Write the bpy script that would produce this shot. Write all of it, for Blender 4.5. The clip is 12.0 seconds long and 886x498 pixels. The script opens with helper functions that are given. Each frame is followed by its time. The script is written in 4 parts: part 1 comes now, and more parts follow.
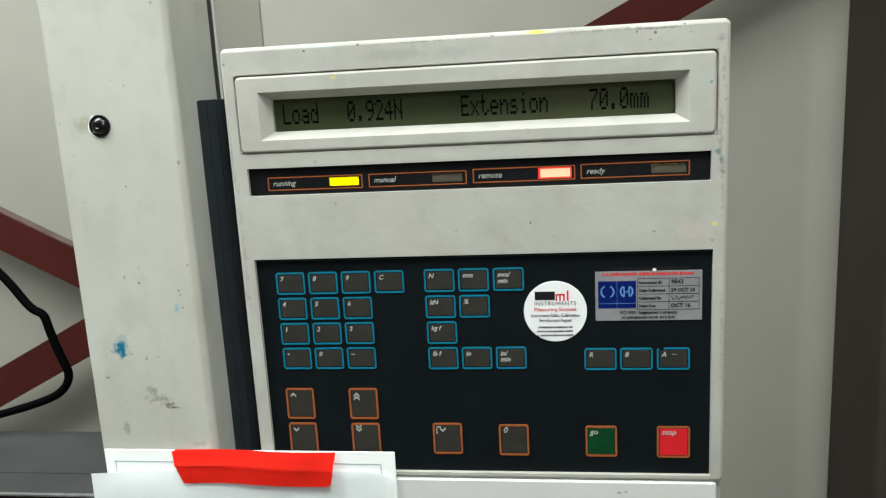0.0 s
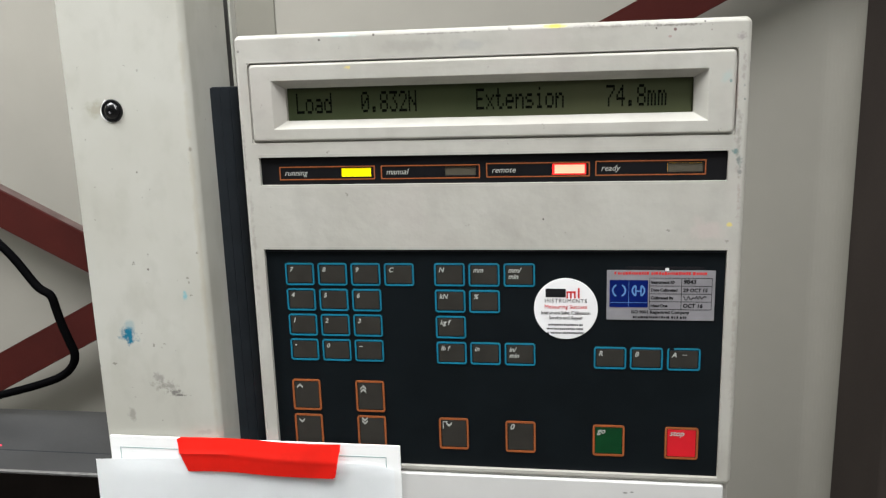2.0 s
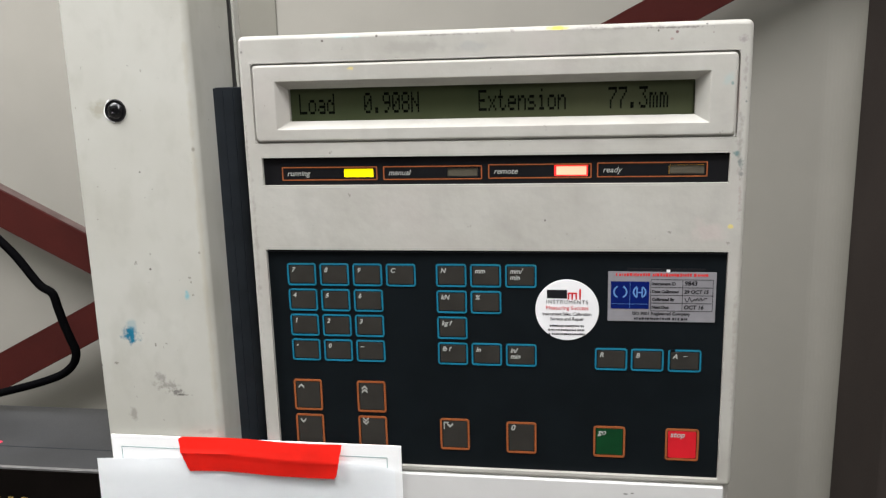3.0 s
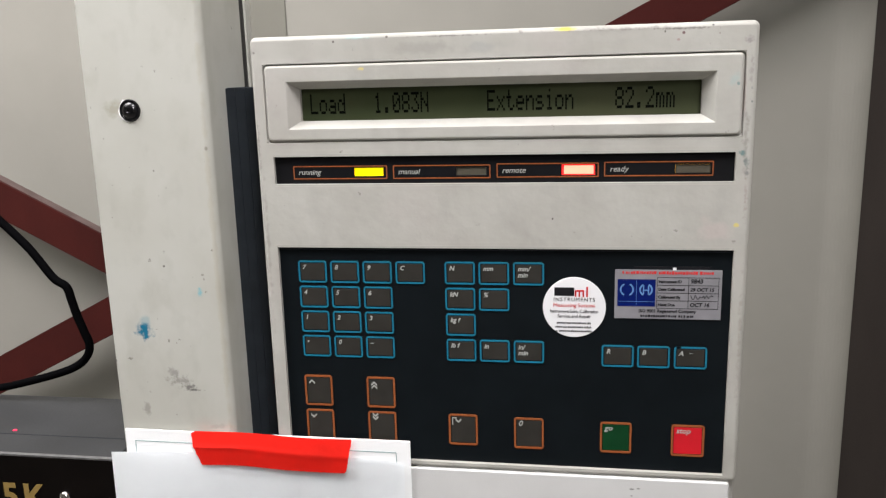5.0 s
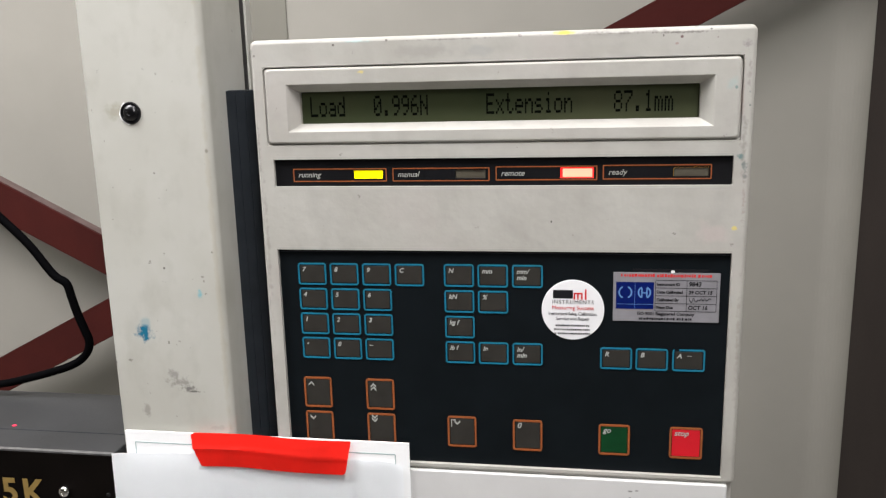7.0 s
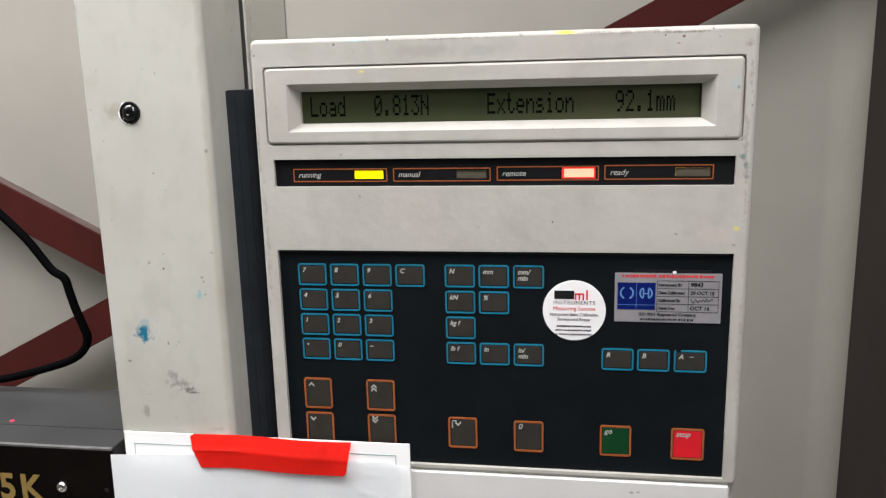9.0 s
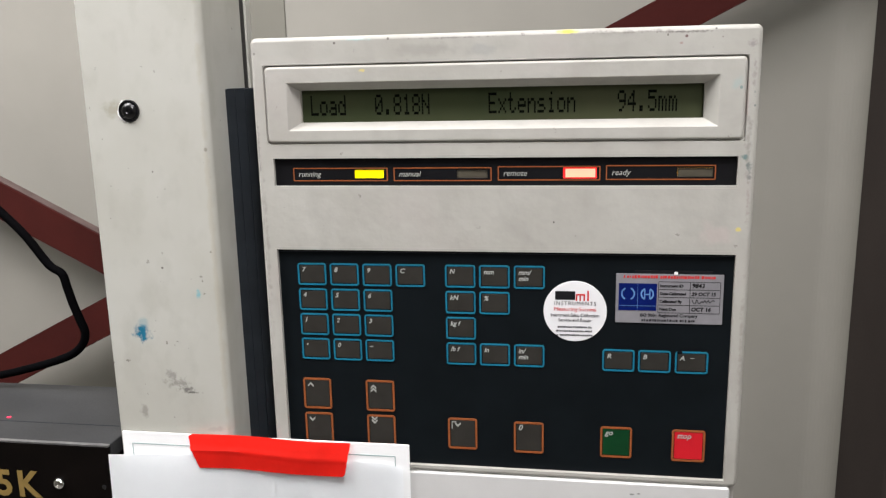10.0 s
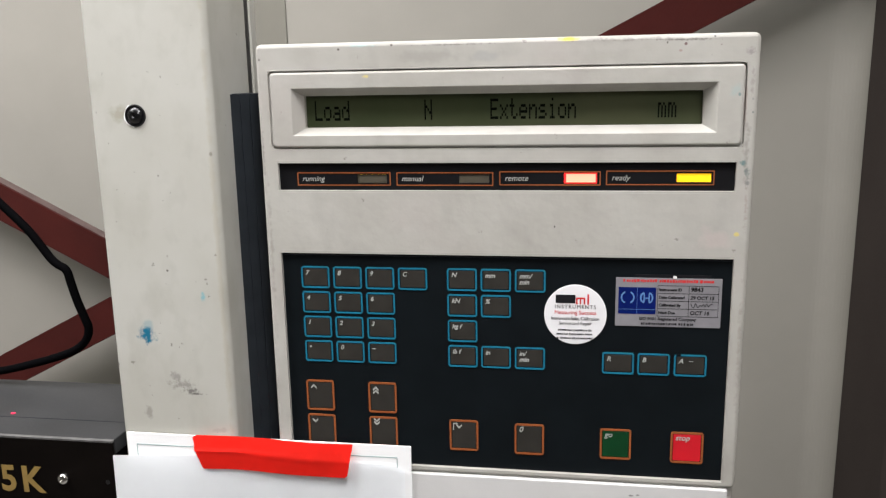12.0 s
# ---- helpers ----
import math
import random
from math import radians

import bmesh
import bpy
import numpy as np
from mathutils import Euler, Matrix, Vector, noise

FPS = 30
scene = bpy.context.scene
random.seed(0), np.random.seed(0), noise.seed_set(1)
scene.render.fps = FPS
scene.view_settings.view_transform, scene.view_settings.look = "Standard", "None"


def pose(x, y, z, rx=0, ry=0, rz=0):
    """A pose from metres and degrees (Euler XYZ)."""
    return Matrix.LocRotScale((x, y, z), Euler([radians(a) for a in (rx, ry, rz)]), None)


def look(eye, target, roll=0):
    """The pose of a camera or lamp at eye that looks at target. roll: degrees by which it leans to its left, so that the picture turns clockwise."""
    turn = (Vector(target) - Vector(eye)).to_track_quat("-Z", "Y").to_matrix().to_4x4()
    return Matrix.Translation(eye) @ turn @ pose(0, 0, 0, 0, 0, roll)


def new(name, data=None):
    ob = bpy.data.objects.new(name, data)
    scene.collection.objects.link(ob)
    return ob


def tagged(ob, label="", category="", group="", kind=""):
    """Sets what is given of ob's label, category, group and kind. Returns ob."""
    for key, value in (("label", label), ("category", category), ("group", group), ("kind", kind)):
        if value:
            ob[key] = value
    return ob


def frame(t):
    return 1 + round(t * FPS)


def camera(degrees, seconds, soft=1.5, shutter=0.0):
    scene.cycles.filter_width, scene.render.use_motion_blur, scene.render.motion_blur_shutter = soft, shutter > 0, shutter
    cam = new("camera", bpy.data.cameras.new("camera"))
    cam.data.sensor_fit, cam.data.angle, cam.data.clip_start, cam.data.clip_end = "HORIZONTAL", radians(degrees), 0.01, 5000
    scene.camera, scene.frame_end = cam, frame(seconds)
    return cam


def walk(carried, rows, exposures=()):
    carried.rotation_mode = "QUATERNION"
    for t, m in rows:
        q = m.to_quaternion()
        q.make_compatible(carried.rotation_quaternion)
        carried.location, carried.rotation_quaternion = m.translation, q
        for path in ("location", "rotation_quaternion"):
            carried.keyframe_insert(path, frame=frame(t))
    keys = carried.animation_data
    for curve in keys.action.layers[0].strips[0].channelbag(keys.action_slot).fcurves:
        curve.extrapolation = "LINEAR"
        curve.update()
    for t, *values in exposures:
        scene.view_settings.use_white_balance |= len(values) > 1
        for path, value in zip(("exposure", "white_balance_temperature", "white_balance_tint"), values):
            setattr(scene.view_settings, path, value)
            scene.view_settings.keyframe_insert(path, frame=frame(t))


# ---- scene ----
cam = camera(57.5, 12.0, 1.3)

PATH = [
    (0, (0.2138, -0.5158, 1.3721), (-0.0651, 1.4232, 0.9690), -3.10),
    (0.5, (0.2116, -0.5128, 1.3721), (-0.0482, 1.4266, 0.9582), -1.81),
    (1, (0.2091, -0.5120, 1.3722), (-0.0609, 1.4244, 0.9508), -1.54),
    (1.5, (0.2095, -0.5128, 1.3714), (-0.0779, 1.4226, 0.9573), -1.74),
    (2, (0.2102, -0.5121, 1.3722), (-0.0846, 1.4210, 0.9521), -1.75),
    (2.5, (0.2087, -0.5131, 1.3713), (-0.0767, 1.4223, 0.9557), -1.50),
    (3, (0.2090, -0.5139, 1.3715), (-0.0850, 1.4205, 0.9572), -1.51),
    (5, (0.2094, -0.5213, 1.3730), (-0.1035, 1.4092, 0.9545), -1.54),
    (5.5, (0.2089, -0.5208, 1.3728), (-0.1051, 1.4099, 0.9560), -1.53),
    (6, (0.2081, -0.5226, 1.3736), (-0.0981, 1.4093, 0.9568), -1.40),
    (6.5, (0.2077, -0.5230, 1.3727), (-0.0988, 1.4092, 0.9573), -1.40),
    (7, (0.2107, -0.5229, 1.3738), (-0.1039, 1.4084, 0.9598), -1.45),
    (9, (0.2087, -0.5209, 1.3739), (-0.1018, 1.4108, 0.9590), -1.43),
    (9.5, (0.2076, -0.5194, 1.3742), (-0.1042, 1.4114, 0.9558), -1.30),
    (10, (0.2070, -0.5186, 1.3733), (-0.0998, 1.4137, 0.9586), -1.21),
    (10.5, (0.2069, -0.5196, 1.3734), (-0.0983, 1.4138, 0.9625), -1.26),
    (11, (0.2064, -0.5204, 1.3747), (-0.0939, 1.4136, 0.9633), -1.25),
    (11.5, (0.2071, -0.5236, 1.3752), (-0.0982, 1.4108, 0.9689), -1.18),
    (12, (0.2058, -0.5254, 1.3758), (-0.0979, 1.4086, 0.9664), -1.05),
]
walk(cam, [(t, look(eye, target, roll)) for t, eye, target, roll in PATH],
     ((0, -0.36, 6350, -5), (0.5, -0.36, 6300, -1), (1.5, -0.36, 6400, 3), (3.0, -0.36, 6450, 6.5), (5.0, -0.36, 6500, 8.5), (12.0, -0.36, 6500, 8.5)))

# ---- light and exposure ----
world = bpy.data.worlds.new("world")
scene.world = world
world.use_nodes = True
world.node_tree.nodes["Background"].inputs[0].default_value = (0.9, 0.95, 1.0, 1)
world.node_tree.nodes["Background"].inputs[1].default_value = 0.05


def ceiling_area(name, eye, target, size, watts, colour):
    """An unseen rectangular area light, just under the ceiling."""
    data = bpy.data.lights.new(name, "AREA")
    data.shape, data.size, data.size_y = "RECTANGLE", size[0], size[1]
    data.energy, data.color = watts, colour
    ob = new(name, data)
    ob.matrix_world = look(eye, target)
    return ob


LAMP = (1.0, 0.965, 0.985)
ceiling_area("ceiling_light_near", (0.42, -0.55, 2.76), (0.30, 0.4, 1.1), (0.32, 0.9), 70, LAMP)
ceiling_area("ceiling_light_far", (0.98, -1.9, 2.74), (0.3, 0.1, 1.1), (0.4, 0.9), 40, LAMP)
# added fill that brightens the left wall, aimed away from the pier
ceiling_area("left_wall_fill", (-1.1, -0.25, 2.74), (-1.9, 0.9, 0.9), (1.6, 1.2), 192, LAMP)

# ---- materials ----


def material(name, colour, rough=0.5, metal=0.0, noise_scale=60.0, amount=0.08, bump=0.05, fine=900.0, glow=0.0, second=None, spec=0.5):
    """A painted or plain surface: two scales of variation in colour and roughness, and a fine relief."""
    m = bpy.data.materials.new(name)
    m.use_nodes = True
    nt = m.node_tree
    b = nt.nodes["Principled BSDF"]
    co = nt.nodes.new("ShaderNodeTexCoord")
    big = nt.nodes.new("ShaderNodeTexNoise")
    big.inputs["Scale"].default_value, big.inputs["Detail"].default_value = noise_scale, 5
    small = nt.nodes.new("ShaderNodeTexNoise")
    small.inputs["Scale"].default_value, small.inputs["Detail"].default_value = fine, 3
    for n in (big, small):
        nt.links.new(co.outputs["Object"], n.inputs["Vector"])
    ramp = nt.nodes.new("ShaderNodeMapRange")
    ramp.inputs[1].default_value, ramp.inputs[2].default_value = 0.35, 0.7
    nt.links.new(big.outputs["Fac"], ramp.inputs[0])
    mix = nt.nodes.new("ShaderNodeMix")
    mix.data_type = "RGBA"
    low = second or tuple(c * (1 - amount * 2) for c in colour)
    mix.inputs[6].default_value, mix.inputs[7].default_value = (*colour, 1), (*low, 1)
    nt.links.new(ramp.outputs[0], mix.inputs[0])
    nt.links.new(mix.outputs[2], b.inputs["Base Color"])
    rr_ = nt.nodes.new("ShaderNodeMapRange")
    rr_.inputs[3].default_value, rr_.inputs[4].default_value = max(0.02, rough - 0.1), min(1, rough + 0.1)
    nt.links.new(small.outputs["Fac"], rr_.inputs[0])
    nt.links.new(rr_.outputs[0], b.inputs["Roughness"])
    b.inputs["Metallic"].default_value = metal
    b.inputs["Specular IOR Level"].default_value = spec
    if bump:
        bp = nt.nodes.new("ShaderNodeBump")
        bp.inputs["Strength"].default_value, bp.inputs["Distance"].default_value = bump, 0.001
        nt.links.new(small.outputs["Fac"], bp.inputs["Height"])
        nt.links.new(bp.outputs[0], b.inputs["Normal"])
    if glow:
        b.inputs["Emission Color"].default_value, b.inputs["Emission Strength"].default_value = (*colour, 1), glow
    return m


def stain(m, centre, size, colour, strength=1.0, threshold=0.5, scale=180.0, grain=4.0):
    """A broken-up mark of its own shape on a painted surface, at a place in the thing's own space."""
    nt = m.node_tree
    b = nt.nodes["Principled BSDF"]
    old = b.inputs["Base Color"].links[0].from_socket
    co = nt.nodes.new("ShaderNodeTexCoord")
    mp = nt.nodes.new("ShaderNodeMapping")
    mp.vector_type = "POINT"
    mp.inputs["Location"].default_value = [-c / s for c, s in zip(centre, size)]
    mp.inputs["Scale"].default_value = [1 / s for s in size]
    nt.links.new(co.outputs["Object"], mp.inputs["Vector"])
    ln = nt.nodes.new("ShaderNodeVectorMath")
    ln.operation = "LENGTH"
    nt.links.new(mp.outputs[0], ln.inputs[0])
    nz = nt.nodes.new("ShaderNodeTexNoise")
    nz.inputs["Scale"].default_value, nz.inputs["Detail"].default_value = scale, grain
    nt.links.new(co.outputs["Object"], nz.inputs["Vector"])
    sub = nt.nodes.new("ShaderNodeMath")
    sub.operation = "MULTIPLY_ADD"
    sub.inputs[1].default_value, sub.inputs[2].default_value = -0.55, 0.0
    nt.links.new(ln.outputs["Value"], sub.inputs[0])
    add = nt.nodes.new("ShaderNodeMath")
    add.operation = "ADD"
    nt.links.new(sub.outputs[0], add.inputs[0])
    nt.links.new(nz.outputs["Fac"], add.inputs[1])
    mr = nt.nodes.new("ShaderNodeMapRange")
    mr.inputs[1].default_value, mr.inputs[2].default_value = threshold - 0.38, threshold - 0.12
    mr.inputs[4].default_value = strength
    nt.links.new(add.outputs[0], mr.inputs[0])
    mix = nt.nodes.new("ShaderNodeMix")
    mix.data_type = "RGBA"
    mix.inputs[7].default_value = (*colour, 1)
    nt.links.new(mr.outputs[0], mix.inputs[0])
    nt.links.new(old, mix.inputs[6])
    nt.links.new(mix.outputs[2], b.inputs["Base Color"])


def grime(m, scale, low, high, colour, strength, stretch=(1, 1, 1), where=None):
    """Scattered specks and rubbed-in dirt over a whole paint: wherever a noise runs high."""
    nt = m.node_tree
    b = nt.nodes["Principled BSDF"]
    old = b.inputs["Base Color"].links[0].from_socket
    co = nt.nodes.new("ShaderNodeTexCoord")
    mp = nt.nodes.new("ShaderNodeMapping")
    mp.inputs["Scale"].default_value = stretch
    mp.inputs["Location"].default_value = where or (0, 0, 0)
    nz = nt.nodes.new("ShaderNodeTexNoise")
    nz.inputs["Scale"].default_value, nz.inputs["Detail"].default_value = scale, 4
    nt.links.new(co.outputs["Object"], mp.inputs["Vector"])
    nt.links.new(mp.outputs[0], nz.inputs["Vector"])
    mr = nt.nodes.new("ShaderNodeMapRange")
    mr.inputs[1].default_value, mr.inputs[2].default_value, mr.inputs[4].default_value = low, high, strength
    nt.links.new(nz.outputs["Fac"], mr.inputs[0])
    mix = nt.nodes.new("ShaderNodeMix")
    mix.data_type = "RGBA"
    mix.inputs[7].default_value = (*colour, 1)
    nt.links.new(mr.outputs[0], mix.inputs[0])
    nt.links.new(old, mix.inputs[6])
    nt.links.new(mix.outputs[2], b.inputs["Base Color"])


CONSOLE_PAINT = material("console_paint", (0.425, 0.418, 0.384), 0.5, 0, 22, 0.05, 0.04, 700, second=(0.37, 0.36, 0.325), spec=0.35)
COLUMN_PAINT = material("column_paint", (0.47, 0.47, 0.43), 0.55, 0, 14, 0.05, 0.04, 600, second=(0.42, 0.415, 0.37), spec=0.35)
def pitted(m, scale, strength):
    """Coarser relief under the fine grain: shallow dents of a cast and knocked surface."""
    nt = m.node_tree
    b = nt.nodes["Principled BSDF"]
    fine = b.inputs["Normal"].links[0].from_socket
    co = nt.nodes.new("ShaderNodeTexCoord")
    nz = nt.nodes.new("ShaderNodeTexNoise")
    nz.inputs["Scale"].default_value, nz.inputs["Detail"].default_value = scale, 2
    nt.links.new(co.outputs["Object"], nz.inputs["Vector"])
    bp = nt.nodes.new("ShaderNodeBump")
    bp.inputs["Strength"].default_value, bp.inputs["Distance"].default_value = strength, 0.002
    nt.links.new(nz.outputs["Fac"], bp.inputs["Height"])
    nt.links.new(fine, bp.inputs["Normal"])
    nt.links.new(bp.outputs[0], b.inputs["Normal"])


pitted(CONSOLE_PAINT, 130, 0.14)
pitted(COLUMN_PAINT, 60, 0.06)
grime(CONSOLE_PAINT, 45, 0.52, 0.72, (0.27, 0.26, 0.235), 0.30, (1, 1, 0.45))
grime(CONSOLE_PAINT, 170, 0.72, 0.76, (0.13, 0.12, 0.11), 0.6)
grime(CONSOLE_PAINT, 110, 0.50, 0.72, (0.29, 0.28, 0.255), 0.22, (0.6, 1, 1), (5, 0, 1))
grime(CONSOLE_PAINT, 16, 0.52, 0.70, (0.40, 0.36, 0.34), 0.35, (1, 1, 1), (2, 3, 4))
grime(COLUMN_PAINT, 75, 0.52, 0.74, (0.33, 0.32, 0.28), 0.28, (1, 1, 0.6), (4, 1, 7))
grime(COLUMN_PAINT, 30, 0.54, 0.74, (0.30, 0.29, 0.24), 0.30, (1, 1, 0.5))
grime(COLUMN_PAINT, 160, 0.715, 0.75, (0.15, 0.14, 0.12), 0.7, (1, 1, 1), (3, 1, 2))
WALL_PAINT = material("wall_paint", (0.247, 0.238, 0.210), 0.8, 0, 5, 0.04, 0.1, 300, spec=0.2)
POST_PAINT = material("post_paint", (0.160, 0.155, 0.131), 0.75, 0, 6, 0.06, 0.1, 300, spec=0.2)
# shade at the right end of the wall, put into a dark colour
PIER_SHADE = material("pier_shade", (0.042, 0.034, 0.030), 0.85, 0, 5, 0.10, 0.1, 300, spec=0.15)
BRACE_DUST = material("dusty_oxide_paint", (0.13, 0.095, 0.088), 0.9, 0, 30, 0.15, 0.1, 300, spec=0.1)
FLOOR = material("floor_vinyl", (0.25, 0.24, 0.22), 0.5, 0, 6, 0.08, 0.05, 300)
CEILING = material("ceiling_paint", (0.75, 0.74, 0.70), 0.8, 0, 6, 0.03, 0.05, 300)
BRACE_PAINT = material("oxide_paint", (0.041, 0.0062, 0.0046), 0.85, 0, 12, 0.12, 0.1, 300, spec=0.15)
RAIL_BLACK = material("black_anodised_rail", (0.016, 0.020, 0.025), 0.5, 0.0, 60, 0.15, 0.1, 500, spec=0.2)
PANEL_BLACK = material("membrane_panel", (0.0052, 0.0075, 0.0092), 0.5, 0, 40, 0.12, 0.04, 1500, spec=0.09)
STRIP_BLACK = material("indicator_strip", (0.008, 0.008, 0.009), 0.5, 0, 40, 0.12, 0.03, 1500, spec=0.09)
KEY_GREY = material("key_grey", (0.030, 0.028, 0.024), 0.5, 0, 90, 0.1, 0.08, 1800, spec=0.2)
KEY_GREEN = material("key_green", (0.003, 0.045, 0.013), 0.5, 0, 90, 0.1, 0.08, 1800, spec=0.2)
KEY_RED = material("key_red", (0.58, 0.012, 0.022), 0.5, 0, 90, 0.06, 0.08, 1800, spec=0.2)
BLUE_LINE = material("blue_print", (0.006, 0.155, 0.245), 0.45, 0, 200, 0.08, 0.02, 1500)
ORANGE_LINE = material("orange_print", (0.29, 0.082, 0.022), 0.45, 0, 200, 0.08, 0.02, 1500)
LEGEND = material("legend_print", (0.40, 0.41, 0.385), 0.5, 0, 300, 0.06, 0.0, 1500)
LCD_GREEN = material("lcd_glass", (0.062, 0.068, 0.036), 0.35, 0, 11, 0.12, 0.0, 900, second=(0.034, 0.048, 0.021), spec=0.2)
LCD_INK = material("lcd_ink", (0.003, 0.004, 0.003), 0.8, 0, 200, 0.05, 0.0, spec=0.05)
LED_YELLOW = material("lit_yellow", (1.0, 0.80, 0.0), 0.4, 0, 200, 0.02, 0.0, glow=1.2)
LED_AMBER = material("lit_amber", (1.0, 0.52, 0.01), 0.4, 0, 200, 0.02, 0.0, glow=1.2)
LED_RED = material("lit_red", (1.0, 0.02, 0.02), 0.4, 0, 200, 0.02, 0.0, glow=1.4)
LED_CORE = material("lit_red_core", (1.0, 0.32, 0.21), 0.4, 0, 200, 0.02, 0.0, glow=1.6)
LED_DIM = material("dim_red_lens", (0.75, 0.02, 0.07), 0.4, 0, 200, 0.02, 0.0, glow=0.7)
LED_OFF = material("unlit_lens", (0.085, 0.075, 0.055), 0.4, 0, 200, 0.08, 0.0)
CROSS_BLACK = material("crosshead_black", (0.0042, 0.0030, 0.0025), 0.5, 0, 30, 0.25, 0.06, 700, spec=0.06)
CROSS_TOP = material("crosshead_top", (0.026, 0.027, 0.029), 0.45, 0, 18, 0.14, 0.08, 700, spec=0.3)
EDGE_METAL = material("worn_edge", (0.30, 0.30, 0.30), 0.35, 0.8, 90, 0.2, 0.05)
CHROME = material("chrome", (0.75, 0.74, 0.72), 0.15, 1.0, 60, 0.05, 0.0)
GOLD = material("gold_letter", (0.235, 0.155, 0.042), 0.5, 0.0, 200, 0.08, 0.03)
RUBBER = material("black_cable", (0.0015, 0.0015, 0.0018), 0.8, 0, 60, 0.1, 0.1, spec=0.02)
PAPER = material("white_paper", (0.94, 0.96, 0.97), 0.85, 0, 25, 0.02, 0.04, 500)
CARD = material("printed_card", (0.92, 0.93, 0.93), 0.8, 0, 25, 0.02, 0.1, 500)
CARD_LINE = material("card_border", (0.25, 0.36, 0.36), 0.8, 0, 90, 0.05, 0.0)
TAPE = material("red_tape", (0.93, 0.026, 0.016), 0.5, 0, 40, 0.05, 0.25, 120, spec=0.2)
LABEL_WHITE = material("round_label", (0.78, 0.78, 0.79), 0.55, 0, 90, 0.02, 0.03)
LABEL_RED = material("label_red", (0.60, 0.03, 0.03), 0.6, 0, 90, 0.04, 0.0, spec=0.1)
LABEL_BLACK = material("label_black", (0.012, 0.012, 0.014), 0.6, 0, 90, 0.1, 0.0, spec=0.1)
LABEL_SILVER = material("label_silver", (0.235, 0.23, 0.245), 0.5, 0.0, 60, 0.08, 0.04, spec=0.3)
LABEL_BLUE = material("label_blue", (0.0022, 0.0095, 0.105), 0.5, 0, 90, 0.08, 0.0, spec=0.1)
LABEL_PALE = material("label_pale_blue", (0.12, 0.25, 0.50), 0.5, 0, 90, 0.08, 0.0, spec=0.1)
HOLE_BLACK = material("hole_plug", (0.010, 0.010, 0.011), 0.3, 0, 90, 0.2, 0.1, spec=0.3)
PLUG_BLACK = material("plug_plastic", (0.006, 0.006, 0.007), 0.22, 0, 90, 0.2, 0.15, 700, spec=0.5)
LOWER_WHITE = material("lower_panel_paint", (0.60, 0.60, 0.59), 0.55, 0, 20, 0.04, 0.08, 600)

# ---- building helpers ----
ORIGIN = {}


def thing(name, base, label, category, group="", kind=""):
    ob = new(name)
    ob.location = base
    ob.empty_display_size = 0.02
    ORIGIN[ob] = Vector(base)
    return tagged(ob, label, category, group, kind)


def part(name, bm, mat, parent, label="", smooth=False, bevel=0.0, segments=2):
    """Links a bmesh, built in room coordinates, as one mesh under a thing or a part."""
    base = ORIGIN[parent]
    bmesh.ops.translate(bm, vec=-base, verts=bm.verts[:])
    bmesh.ops.recalc_face_normals(bm, faces=bm.faces[:])
    me = bpy.data.meshes.new(name)
    bm.to_mesh(me)
    bm.free()
    for mm in (mat if isinstance(mat, (list, tuple)) else [mat]):
        me.materials.append(mm)
    if smooth:
        me.polygons.foreach_set("use_smooth", [True] * len(me.polygons))
        me.set_sharp_from_angle(angle=radians(40))
    ob = new(name, me)
    ob.parent = parent
    ORIGIN[ob] = base
    if bevel:
        mod = ob.modifiers.new("bevel", "BEVEL")
        mod.width, mod.segments, mod.limit_method, mod.angle_limit = bevel, segments, "ANGLE", radians(35)
    return tagged(ob, label)


def structure(name, bm, mat, label, category="", bevel=0.0):
    bmesh.ops.recalc_face_normals(bm, faces=bm.faces[:])
    me = bpy.data.meshes.new(name)
    bm.to_mesh(me)
    bm.free()
    me.materials.append(mat)
    ob = new(name, me)
    ORIGIN[ob] = Vector((0, 0, 0))
    if bevel:
        mod = ob.modifiers.new("bevel", "BEVEL")
        mod.width, mod.segments, mod.limit_method = bevel, 2, "ANGLE"
    return tagged(ob, label, category, kind="structure")


def box(x0, x1, y0, y1, z0, z1, bm=None):
    bm = bm or bmesh.new()
    v = [bm.verts.new((x, y, z)) for x in (x0, x1) for y in (y0, y1) for z in (z0, z1)]
    for a in ((0, 1, 3, 2), (4, 6, 7, 5), (0, 4, 5, 1), (2, 3, 7, 6), (0, 2, 6, 4), (1, 5, 7, 3)):
        bm.faces.new([v[i] for i in a])
    return bm


def rounded(x0, x1, z0, z1, r, y, n=4):
    """A loop of points round a rectangle with rounded corners, in a plane of constant y."""
    out = []
    for cx, cz, a0 in ((x1 - r, z1 - r, 0), (x0 + r, z1 - r, 90), (x0 + r, z0 + r, 180), (x1 - r, z0 + r, 270)):
        for i in range(n + 1):
            a = radians(a0 + 90 * i / n)
            out.append((cx + r * math.cos(a), y, cz + r * math.sin(a)))
    return out


def loft(loops, bm=None, close=False, cap_first=False, cap_last=False):
    bm = bm or bmesh.new()
    rows = [[bm.verts.new(p) for p in lp] for lp in loops]
    n = len(rows[0])
    pairs = list(zip(rows, rows[1:])) + ([(rows[-1], rows[0])] if close else [])
    for a, b in pairs:
        for i in range(n):
            bm.faces.new((a[i], a[(i + 1) % n], b[(i + 1) % n], b[i]))
    if cap_first:
        bm.faces.new(rows[0][::-1])
    if cap_last:
        bm.faces.new(rows[-1])
    return bm


